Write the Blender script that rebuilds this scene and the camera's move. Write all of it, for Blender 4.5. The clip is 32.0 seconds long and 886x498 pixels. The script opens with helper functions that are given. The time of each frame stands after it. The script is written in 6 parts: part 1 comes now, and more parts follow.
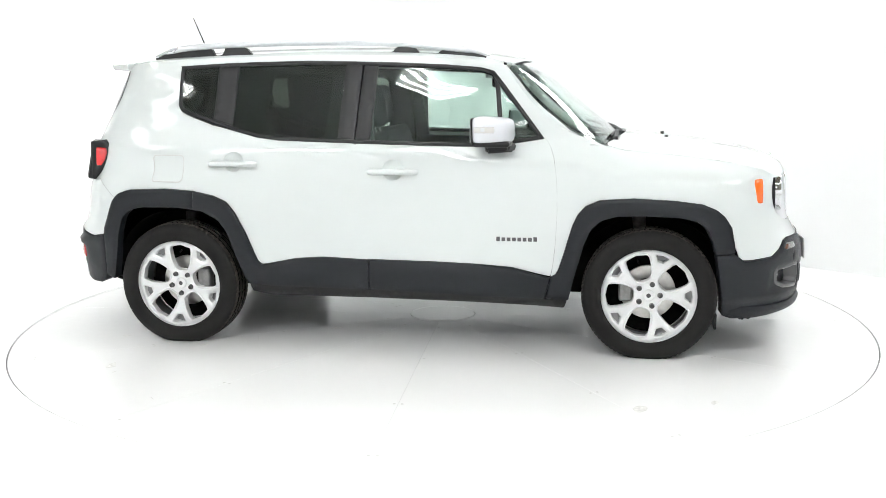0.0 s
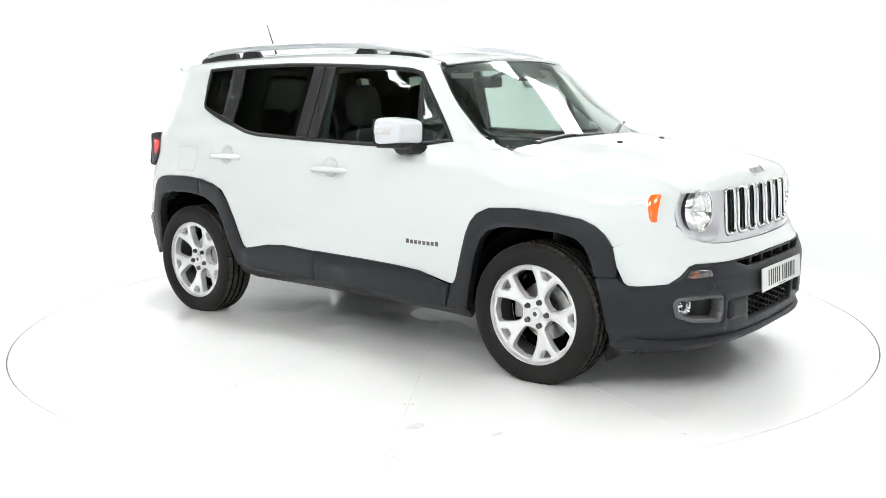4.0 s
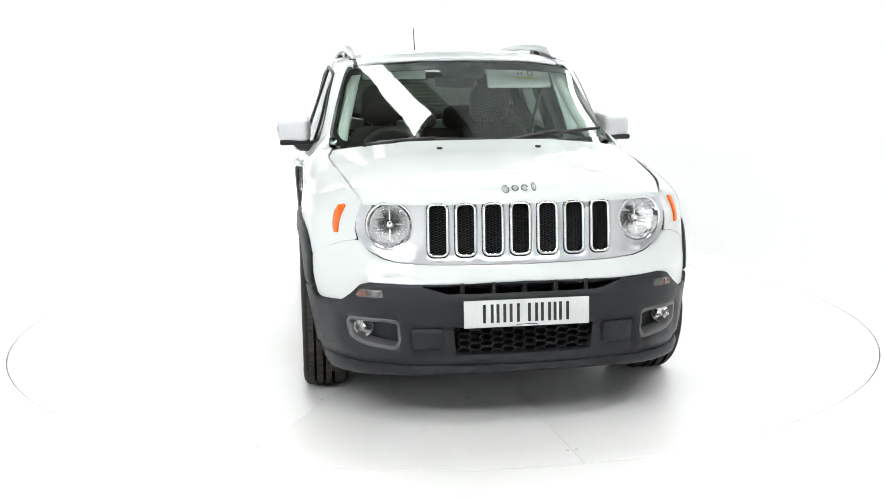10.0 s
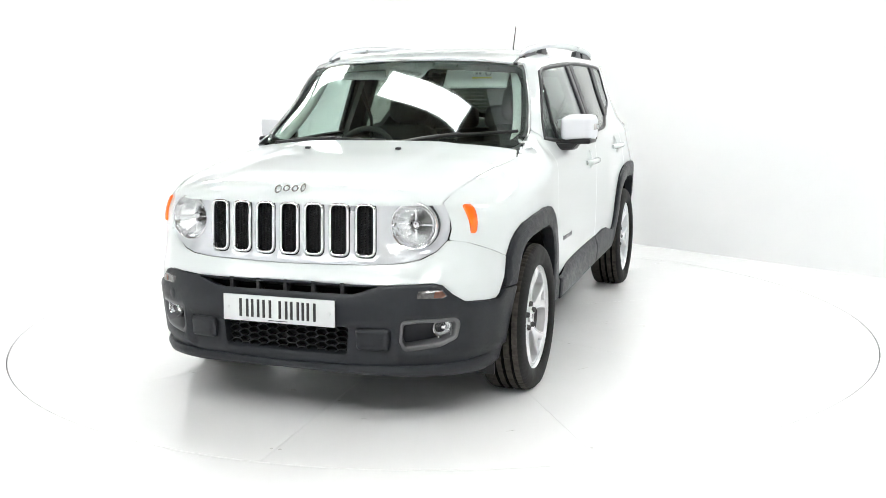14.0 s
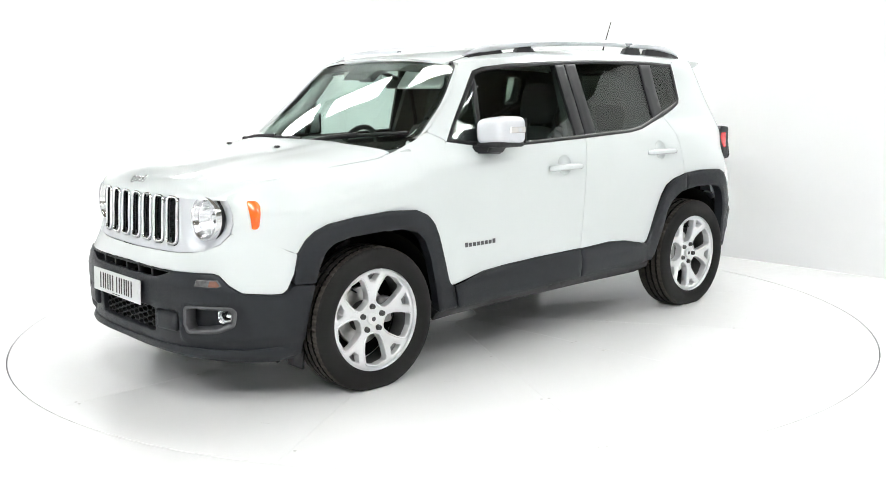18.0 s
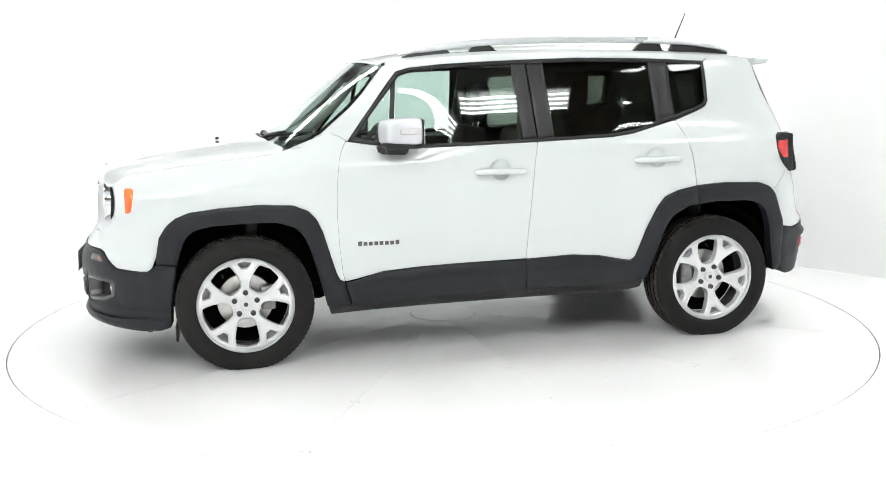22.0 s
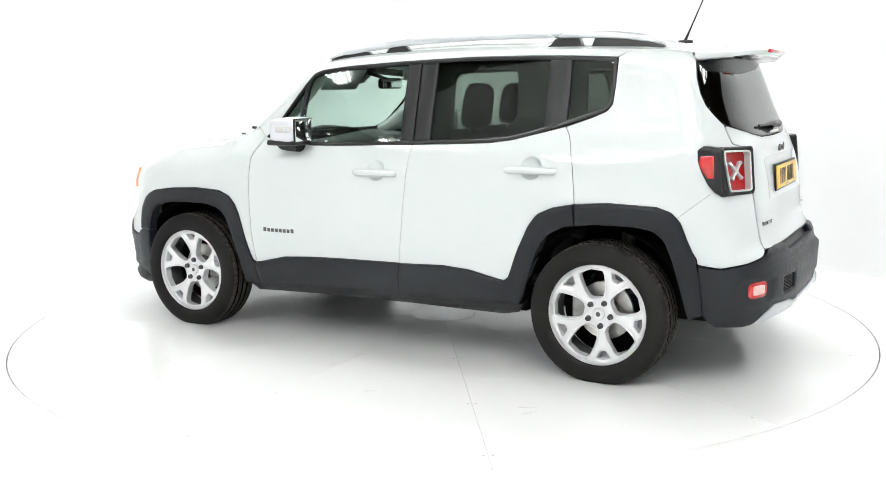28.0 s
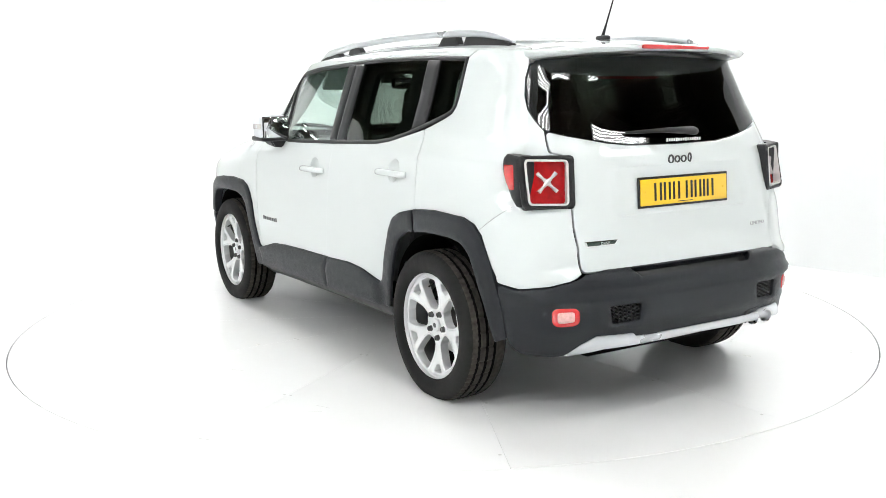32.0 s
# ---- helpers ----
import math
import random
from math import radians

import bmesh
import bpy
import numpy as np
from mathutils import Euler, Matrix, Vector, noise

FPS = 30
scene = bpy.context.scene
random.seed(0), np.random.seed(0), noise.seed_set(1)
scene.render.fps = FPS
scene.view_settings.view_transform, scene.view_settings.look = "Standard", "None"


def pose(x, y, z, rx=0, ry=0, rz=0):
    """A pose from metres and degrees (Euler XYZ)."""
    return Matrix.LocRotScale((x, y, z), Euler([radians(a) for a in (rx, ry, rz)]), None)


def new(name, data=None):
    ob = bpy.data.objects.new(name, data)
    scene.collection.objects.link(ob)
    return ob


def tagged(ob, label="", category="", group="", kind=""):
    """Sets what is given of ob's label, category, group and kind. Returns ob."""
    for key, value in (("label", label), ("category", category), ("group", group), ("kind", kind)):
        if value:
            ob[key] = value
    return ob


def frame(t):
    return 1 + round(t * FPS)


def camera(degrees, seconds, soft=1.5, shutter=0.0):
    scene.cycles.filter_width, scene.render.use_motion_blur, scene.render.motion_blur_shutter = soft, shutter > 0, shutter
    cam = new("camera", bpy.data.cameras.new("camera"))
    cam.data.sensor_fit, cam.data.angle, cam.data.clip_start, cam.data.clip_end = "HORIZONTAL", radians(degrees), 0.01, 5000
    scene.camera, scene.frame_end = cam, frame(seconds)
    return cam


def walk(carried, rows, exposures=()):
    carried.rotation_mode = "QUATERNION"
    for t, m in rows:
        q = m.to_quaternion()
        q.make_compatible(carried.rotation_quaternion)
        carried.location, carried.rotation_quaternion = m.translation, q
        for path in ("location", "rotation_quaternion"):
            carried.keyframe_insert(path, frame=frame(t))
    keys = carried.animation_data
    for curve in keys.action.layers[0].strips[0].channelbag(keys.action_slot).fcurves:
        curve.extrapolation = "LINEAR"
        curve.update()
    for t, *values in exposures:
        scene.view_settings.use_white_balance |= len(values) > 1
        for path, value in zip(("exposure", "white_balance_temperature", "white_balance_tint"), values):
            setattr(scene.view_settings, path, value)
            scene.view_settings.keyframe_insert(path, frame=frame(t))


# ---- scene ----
# ---------------------------------------------------------------- camera
CLIP = 32.0
cam = camera(49.96, CLIP, soft=0.5)
EYE = pose(0, -5.8205, 1.3883, 80.444, 0, -0.05) @ pose(0, 0, 0, 0, 0, -0.601)
walk(cam, [(0.0, EYE), (CLIP, EYE)], exposures=[(0.0, 0.0), (CLIP, 0.0)])

# the turntable turns clockwise at a steady rate; the car stands on it
TURN_START, TURN_RATE = -10.2014, -7.1146
CAR_X, CAR_Y = -0.0585, 0.0275

# ---------------------------------------------------------------- world and lights
world = bpy.data.worlds.new("world")
scene.world = world
world.use_nodes = True
world.node_tree.nodes["Background"].inputs["Color"].default_value = (0.9, 0.95, 1.0, 1)
world.node_tree.nodes["Background"].inputs["Strength"].default_value = 0.05

LIGHT_Z = 3.55
# ceiling light banks: x, y, turn in degrees, length, width, number of tubes; the glowing tubes give the light
BANKS = [
    (-0.55, -0.24, -45, 1.37, 0.34, 12), (-2.00, 1.42, -45, 1.30, 0.34, 12), (-3.15, 2.58, -42, 1.10, 0.34, 12),
    # banks at x 3.67 and 3.40 widened to brighten the right side
    (-0.90, -3.25, -48, 1.15, 0.36, 4), (0.90, -3.70, -14, 1.15, 0.36, 4), (2.10, -3.15, 18, 1.15, 0.36, 4), (3.67, -2.05, 60, 1.15, 0.62, 8),
    (-4.2, -3.0, -60, 1.15, 0.36, 4), (-3.60, -0.90, 75, 1.15, 0.36, 4), (3.40, 0.70, -70, 1.3, 0.78, 12),
    # first three added unseen behind the camera as fill; last two given extra tubes
    (-1.5, -5.3, 10, 1.4, 0.95, 12), (1.7, -5.3, -15, 1.4, 0.95, 12), (-3.6, -5.0, -40, 1.4, 0.95, 12), (2.75, 2.1, -45, 1.3, 0.80, 12), (1.25, 2.15, -45, 1.3, 0.55, 8),
]
TUBE_GLOW = 25.4


# ---------------------------------------------------------------- materials
def mat(name, color=(0.8, 0.8, 0.8), rough=0.5, metal=0.0, coat=0.0, spec=0.5, noise_scale=0.0, vary=0.0, bump=0.0,
        bump_scale=200.0, rough_vary=0.0, alpha=1.0, emit=0.0):
    m = bpy.data.materials.new(name)
    m.use_nodes = True
    nt = m.node_tree
    b = nt.nodes["Principled BSDF"]
    b.inputs["Base Color"].default_value = (*color, 1)
    b.inputs["Roughness"].default_value = rough
    b.inputs["Metallic"].default_value = metal
    b.inputs["Coat Weight"].default_value = coat
    b.inputs["Coat Roughness"].default_value = 0.02
    b.inputs["Specular IOR Level"].default_value = spec
    tc = nt.nodes.new("ShaderNodeTexCoord")
    if vary or rough_vary:
        n = nt.nodes.new("ShaderNodeTexNoise")
        n.inputs["Scale"].default_value = noise_scale or 6.0
        n.inputs["Detail"].default_value = 6
        nt.links.new(tc.outputs["Object"], n.inputs["Vector"])
        if vary:
            r = nt.nodes.new("ShaderNodeMapRange")
            r.inputs["To Min"].default_value, r.inputs["To Max"].default_value = 1 - vary, 1 + vary
            r.inputs["From Min"].default_value, r.inputs["From Max"].default_value = 0.3, 0.7
            nt.links.new(n.outputs["Fac"], r.inputs["Value"])
            mul = nt.nodes.new("ShaderNodeVectorMath")
            mul.operation = "SCALE"
            mul.inputs[0].default_value = color
            nt.links.new(r.outputs["Result"], mul.inputs["Scale"])
            nt.links.new(mul.outputs["Vector"], b.inputs["Base Color"])
        if rough_vary:
            r = nt.nodes.new("ShaderNodeMapRange")
            r.inputs["To Min"].default_value, r.inputs["To Max"].default_value = rough - rough_vary, rough + rough_vary
            r.inputs["From Min"].default_value, r.inputs["From Max"].default_value = 0.3, 0.7
            nt.links.new(n.outputs["Fac"], r.inputs["Value"])
            nt.links.new(r.outputs["Result"], b.inputs["Roughness"])
    if bump:
        n2 = nt.nodes.new("ShaderNodeTexNoise")
        n2.inputs["Scale"].default_value = bump_scale
        n2.inputs["Detail"].default_value = 3
        nt.links.new(tc.outputs["Object"], n2.inputs["Vector"])
        bp = nt.nodes.new("ShaderNodeBump")
        bp.inputs["Strength"].default_value = bump
        bp.inputs["Distance"].default_value = 0.002
        nt.links.new(n2.outputs["Fac"], bp.inputs["Height"])
        nt.links.new(bp.outputs["Normal"], b.inputs["Normal"])
    if emit:
        b.inputs["Emission Color"].default_value = (*color, 1)
        b.inputs["Emission Strength"].default_value = emit
    return m


def glass(name, tint, gloss_rough=0.0):
    """Tinted sheet: clear transmission, with gloss that grows towards the grazing angle."""
    m = bpy.data.materials.new(name)
    m.use_nodes = True
    nt = m.node_tree
    nt.nodes.remove(nt.nodes["Principled BSDF"])
    out = nt.nodes["Material Output"]
    tr, gl = nt.nodes.new("ShaderNodeBsdfTransparent"), nt.nodes.new("ShaderNodeBsdfGlossy")
    lw, mix = nt.nodes.new("ShaderNodeLayerWeight"), nt.nodes.new("ShaderNodeMixShader")
    pw, ma = nt.nodes.new("ShaderNodeMath"), nt.nodes.new("ShaderNodeMath")
    tr.inputs["Color"].default_value = (*tint, 1)
    gl.inputs["Roughness"].default_value = gloss_rough
    gl.inputs["Color"].default_value = (1, 1, 1, 1)
    lw.inputs["Blend"].default_value = 0.5
    pw.operation, ma.operation = "POWER", "MULTIPLY_ADD"
    pw.inputs[1].default_value = 5.0
    ma.inputs[1].default_value, ma.inputs[2].default_value = 0.95, 0.043
    nt.links.new(lw.outputs["Facing"], pw.inputs[0])
    nt.links.new(pw.outputs["Value"], ma.inputs[0])
    nt.links.new(ma.outputs["Value"], mix.inputs["Fac"])
    nt.links.new(tr.outputs["BSDF"], mix.inputs[1])
    nt.links.new(gl.outputs["BSDF"], mix.inputs[2])
    nt.links.new(mix.outputs["Shader"], out.inputs["Surface"])
    return m


def cyc_material(name, base, rough, scuffs):
    """White studio paint, with faint roller unevenness and, on floors, scuffs."""
    m = mat(name, base, rough, coat=0.0)
    nt = m.node_tree
    b = nt.nodes["Principled BSDF"]
    tc = nt.nodes.new("ShaderNodeTexCoord")
    big = nt.nodes.new("ShaderNodeTexNoise")
    big.inputs["Scale"].default_value, big.inputs["Detail"].default_value = 0.9, 5
    nt.links.new(tc.outputs["Object"], big.inputs["Vector"])
    ramp = nt.nodes.new("ShaderNodeMapRange")
    ramp.inputs["From Min"].default_value, ramp.inputs["From Max"].default_value = 0.35, 0.65
    ramp.inputs["To Min"].default_value, ramp.inputs["To Max"].default_value = 0.97, 1.0
    nt.links.new(big.outputs["Fac"], ramp.inputs["Value"])
    last = ramp.outputs["Result"]
    if scuffs:
        fine = nt.nodes.new("ShaderNodeTexNoise")
        fine.inputs["Scale"].default_value, fine.inputs["Detail"].default_value = 14.0, 9
        fine.inputs["Roughness"].default_value = 0.75
        nt.links.new(tc.outputs["Object"], fine.inputs["Vector"])
        r2 = nt.nodes.new("ShaderNodeMapRange")
        r2.inputs["From Min"].default_value, r2.inputs["From Max"].default_value = 0.60, 0.72
        r2.inputs["To Min"].default_value, r2.inputs["To Max"].default_value = 1.0, 0.965
        nt.links.new(fine.outputs["Fac"], r2.inputs["Value"])
        mu = nt.nodes.new("ShaderNodeMath")
        mu.operation = "MULTIPLY"
        nt.links.new(last, mu.inputs[0])
        nt.links.new(r2.outputs["Result"], mu.inputs[1])
        last = mu.outputs["Value"]
        rr = nt.nodes.new("ShaderNodeMapRange")
        rr.inputs["From Min"].default_value, rr.inputs["From Max"].default_value = 0.35, 0.65
        rr.inputs["To Min"].default_value, rr.inputs["To Max"].default_value = rough - 0.03, rough + 0.03
        nt.links.new(fine.outputs["Fac"], rr.inputs["Value"])
        nt.links.new(rr.outputs["Result"], b.inputs["Roughness"])
    sc = nt.nodes.new("ShaderNodeVectorMath")
    sc.operation = "SCALE"
    sc.inputs[0].default_value = base
    nt.links.new(last, sc.inputs["Scale"])
    nt.links.new(sc.outputs["Vector"], b.inputs["Base Color"])
    return m


M_PAINT = mat("white_paint", (0.660, 0.695, 0.692), 0.40, coat=1.0, spec=0.12, noise_scale=900, rough_vary=0.01)
M_CLAD = mat("grey_plastic", (0.0105, 0.0122, 0.0155), 0.44, spec=0.30, noise_scale=30, vary=0.12, bump=0.25, bump_scale=900, rough_vary=0.06)
M_TRIM = mat("black_trim", (0.013, 0.013, 0.014), 0.38, spec=0.34, noise_scale=20, vary=0.1, rough_vary=0.05)
M_PILLAR = mat("satin_black_film", (0.012, 0.012, 0.0135), 0.40, spec=0.35, noise_scale=12, vary=0.1, rough_vary=0.06)
M_DARK = mat("underbody_and_recess_black", (0.0045, 0.0045, 0.0045), 0.95, spec=0.03, noise_scale=8, vary=0.3)
M_RUBBER = mat("tyre_rubber", (0.010, 0.0095, 0.009), 0.70, spec=0.22, noise_scale=25, vary=0.25, bump=0.3, bump_scale=120, rough_vary=0.08)
M_ALLOY = mat("silver_alloy", (0.76, 0.765, 0.77), 0.36, metal=0.38, coat=0.5, noise_scale=10, rough_vary=0.04)
M_BARREL = mat("alloy_barrel", (0.16, 0.16, 0.16), 0.5, metal=0.6, noise_scale=9, vary=0.2)
M_STEEL = mat("brake_steel", (0.60, 0.59, 0.57), 0.38, metal=1.0, noise_scale=15, vary=0.2)
M_CALIPER = mat("caliper_metal", (0.30, 0.30, 0.295), 0.5, metal=0.5, noise_scale=30, vary=0.2)
M_IRON = mat("cast_iron", (0.09, 0.085, 0.08), 0.7, metal=0.3, noise_scale=30, vary=0.3)
M_NUT = mat("dark_nut", (0.10, 0.10, 0.10), 0.35, metal=0.8)
M_SILVER = mat("satin_silver_paint", (0.60, 0.615, 0.64), 0.30, metal=0.68, coat=0.5, noise_scale=6, rough_vary=0.04)
M_CAP = mat("silver_mirror_paint", (0.66, 0.67, 0.70), 0.42, metal=0.35, coat=0.35, noise_scale=6, rough_vary=0.04)
M_CHROME = mat("chrome", (0.85, 0.85, 0.86), 0.07, metal=1.0)
M_FILM = mat("black_ceramic", (0.006, 0.006, 0.006), 0.30, spec=0.2, noise_scale=40, rough_vary=0.05)
M_PLATE_W = mat("plate_white", (0.60, 0.615, 0.61), 0.35, coat=0.4, noise_scale=5, rough_vary=0.05)
M_PLATE_Y = mat("plate_yellow", (0.80, 0.50, 0.015), 0.35, coat=0.4, noise_scale=5, rough_vary=0.05)
M_INK = mat("plate_ink", (0.012, 0.012, 0.012), 0.45)
M_ORANGE = mat("amber_plastic", (0.85, 0.13, 0.008), 0.18, coat=0.8, noise_scale=40, vary=0.08)
M_RED = mat("red_lens", (0.55, 0.010, 0.012), 0.15, coat=1.0, noise_scale=40, vary=0.15)
M_RED2 = mat("red_lens_deep", (0.34, 0.004, 0.006), 0.25, coat=0.3, spec=0.2, noise_scale=40, vary=0.2)
M_WHITE_PL = mat("pale_lens", (0.62, 0.60, 0.59), 0.22, coat=0.6)
M_REFLECTOR = mat("lamp_reflector", (0.92, 0.93, 0.94), 0.24, metal=0.9)
M_LAMPRING = mat("lamp_ring", (0.80, 0.81, 0.82), 0.12, metal=0.9)
M_SMOKE = mat("smoked_lens", (0.07, 0.067, 0.067), 0.15, coat=1.0, noise_scale=60, vary=0.3)
M_MESH = mat("black_mesh", (0.014, 0.015, 0.0165), 0.5, spec=0.25)
M_MESHBACK = mat("mesh_backing", (0.010, 0.0105, 0.0115), 0.7, spec=0.2)
M_LAMPGLASS = glass("lamp_glass", (0.97, 0.975, 0.975))
M_GLASS = glass("green_glass", (0.84, 0.905, 0.875))
M_WIND = glass("windscreen_glass", (0.87, 0.925, 0.90))
M_PRIV = glass("privacy_glass", (0.47, 0.51, 0.475))
M_PRIV2 = glass("rear_privacy_glass", (0.23, 0.245, 0.23))
M_ROSE = mat("pale_red_lens", (0.62, 0.33, 0.31), 0.16, coat=1.0, noise_scale=60, vary=0.2)
M_PINK = mat("clear_cross_lens", (0.66, 0.60, 0.59), 0.14, coat=1.0, metal=0.4)
M_POCKET = mat("pocket_grey", (0.30, 0.30, 0.305), 0.45, metal=0.4)
M_SEAT = mat("seat_cloth", (0.036, 0.037, 0.039), 0.9, noise_scale=60, vary=0.3, bump=0.4, bump_scale=400)
M_DASH = mat("dash_plastic", (0.046, 0.050, 0.050), 0.6, noise_scale=40, vary=0.15, bump=0.2, bump_scale=500)
M_LINER = mat("headliner_cloth", (0.72, 0.74, 0.72), 0.9, noise_scale=30, vary=0.06)
M_CARPET = mat("carpet_black", (0.012, 0.012, 0.012), 0.95, noise_scale=60, vary=0.3)
M_MIRROR = mat("mirror_glass", (0.88, 0.89, 0.9), 0.02, metal=1.0)
M_LABEL = mat("label_yellow", (0.70, 0.62, 0.10), 0.5)
M_LABELW = mat("label_white", (0.75, 0.75, 0.73), 0.5)
M_GREEN = mat("green_enamel", (0.006, 0.022, 0.012), 0.25, coat=0.5)
M_BADGE = mat("grey_badge", (0.10, 0.10, 0.105), 0.3, metal=0.5)
M_FLOOR = cyc_material("white_floor_paint", (0.92, 0.92, 0.92), 0.22, True)
M_TABLE = cyc_material("turntable_paint", (0.92, 0.92, 0.92), 0.20, True)
M_WALL = cyc_material("white_wall_paint", (0.89, 0.895, 0.90), 0.6, False)
M_SEAM = mat("seam_dirt", (0.30, 0.295, 0.285), 0.8, noise_scale=20, vary=0.4)
M_CHIP = mat("flaked_paint", (0.62, 0.615, 0.60), 0.55, noise_scale=60, vary=0.2)
M_SCRATCH = mat("scratch_grey", (0.55, 0.545, 0.535), 0.6)
M_UNDER = mat("grey_primer", (0.34, 0.335, 0.33), 0.8, noise_scale=12, vary=0.3)
M_ROOF = mat("dark_metal_roof", (0.15, 0.125, 0.092), 0.7, noise_scale=2.0, vary=0.25)
M_BEAM = mat("brown_purlin", (0.10, 0.065, 0.03), 0.7, noise_scale=6, vary=0.3)
M_FIX = mat("fixture_white", (0.75, 0.75, 0.75), 0.5)
M_TUBE = mat("glowing_tube", (0.985, 1.0, 0.992), 0.5, emit=TUBE_GLOW)
M_PANEL = mat("pale_roof_sheet", (0.74, 0.75, 0.75), 0.7, noise_scale=1.5, vary=0.06)
M_TREAD = mat("tread_rubber", (0.040, 0.036, 0.031), 0.85, spec=0.2, noise_scale=40, vary=0.35, bump=0.3, bump_scale=150)


# ---------------------------------------------------------------- mesh helpers
def mesh_object(name, verts, faces, material, parent=None, smooth=True, label="", sharp=40):
    me = bpy.data.meshes.new(name)
    me.from_pydata([tuple(v) for v in verts], [], faces)
    me.validate()
    me.update()
    me.materials.append(material)
    if smooth:
        me.shade_smooth()
        me.set_sharp_from_angle(angle=radians(sharp))
    ob = new(name, me)
    if parent:
        ob.parent = parent
    if label:
        tagged(ob, label)
    return ob


def part(name, bm, material, parent, label="", smooth=True, sharp=40):
    bmesh.ops.recalc_face_normals(bm, faces=bm.faces[:])
    me = bpy.data.meshes.new(name)
    bm.to_mesh(me)
    bm.free()
    me.materials.append(material)
    if smooth:
        me.shade_smooth()
        me.set_sharp_from_angle(angle=radians(sharp))
    ob = new(name, me)
    if parent:
        ob.parent = parent
    if label:
        tagged(ob, label)
    return ob


def box_bm(bm, cx, cy, cz, sx, sy, sz, bev=0.0, m=None, seg=2):
    r = bmesh.ops.create_cube(bm, size=1.0)
    vs = r["verts"]
    bmesh.ops.scale(bm, vec=(sx, sy, sz), verts=vs)
    if bev:
        es = list({e for v in vs for e in v.link_edges})
        g = bmesh.ops.bevel(bm, geom=es, offset=bev, segments=seg, affect="EDGES", profile=0.5)
        vs = list({v for f in g["faces"] for v in f.verts} | {v for v in vs if v.is_valid})
    t = Matrix.Translation((cx, cy, cz))
    bmesh.ops.transform(bm, matrix=(m @ t) if m is not None else t, verts=[v for v in vs if v.is_valid])
    return bm


def box(name, c, s, material, parent, bev=0.004, m=None, label="", seg=2):
    return part(name, box_bm(bmesh.new(), *c, *s, bev, m, seg), material, parent, label)


def lathe(profile, seg=64, axis="y", closed=False):
    """Vertices and faces of a profile of (radius, along) turned round an axis."""
    vs, fs = [], []
    n = len(profile)
    for i in range(seg):
        a = 2 * math.pi * i / seg
        for r, h in profile:
            p = {"y": (r * math.cos(a), h, r * math.sin(a)), "z": (r * math.cos(a), r * math.sin(a), h),
                 "x": (h, r * math.cos(a), r * math.sin(a))}[axis]
            vs.append(p)
    for i in range(seg):
        j = (i + 1) % seg
        for k in range(n if closed else n - 1):
            l = (k + 1) % n
            fs.append((i * n + k, i * n + l, j * n + l, j * n + k))
    return vs, fs


def tube(name, pts, rad, material, parent, seg=10, label="", closed=False):
    """A round bar along points; rad is one number or one for each point."""
    pts = [Vector(p) for p in pts]
    n = len(pts)
    rads = rad if isinstance(rad, (list, tuple)) else [rad] * n
    vs, fs = [], []
    up = Vector((0.13, 0.21, 0.97))
    for i, p in enumerate(pts):
        a, b = pts[(i - 1) % n if closed else max(i - 1, 0)], pts[(i + 1) % n if closed else min(i + 1, n - 1)]
        t = (b - a).normalized()
        s = t.cross(up).normalized()
        w = s.cross(t)
        for k in range(seg):
            q = 2 * math.pi * k / seg
            vs.append(p + (s * math.cos(q) + w * math.sin(q)) * rads[i])
    for i in range(n if closed else n - 1):
        j = (i + 1) % n
        for k in range(seg):
            l = (k + 1) % seg
            fs.append((i * seg + k, i * seg + l, j * seg + l, j * seg + k))
    if not closed:
        fs.append(tuple(range(seg))[::-1])
        fs.append(tuple((n - 1) * seg + k for k in range(seg)))
    return mesh_object(name, vs, fs, material, parent, label=label)


def spline(xs, ys):
    """Smooth monotone-friendly interpolation through the given knots."""
    xs, ys = np.array(xs, float), np.array(ys, float)
    o = np.argsort(xs)
    xs, ys = xs[o], ys[o]
    d = np.diff(ys) / np.diff(xs)
    m = np.zeros_like(ys)
    m[0], m[-1] = d[0], d[-1]
    for i in range(1, len(xs) - 1):
        if d[i - 1] * d[i] > 0:
            h0, h1 = xs[i] - xs[i - 1], xs[i + 1] - xs[i]
            m[i] = (h0 + h1) / (h1 / d[i - 1] + h0 / d[i])

    def f(x):
        if x <= xs[0]:
            return float(ys[0] + m[0] * (x - xs[0]))
        if x >= xs[-1]:
            return float(ys[-1] + m[-1] * (x - xs[-1]))
        i = int(np.searchsorted(xs, x) - 1)
        h = xs[i + 1] - xs[i]
        t = (x - xs[i]) / h
        return float((2 * t**3 - 3 * t**2 + 1) * ys[i] + (t**3 - 2 * t**2 + t) * h * m[i]
                     + (-2 * t**3 + 3 * t**2) * ys[i + 1] + (t**3 - t**2) * h * m[i + 1])
    return f


def smooth01(t):
    t = min(max(t, 0.0), 1.0)
    return t * t * (3 - 2 * t)


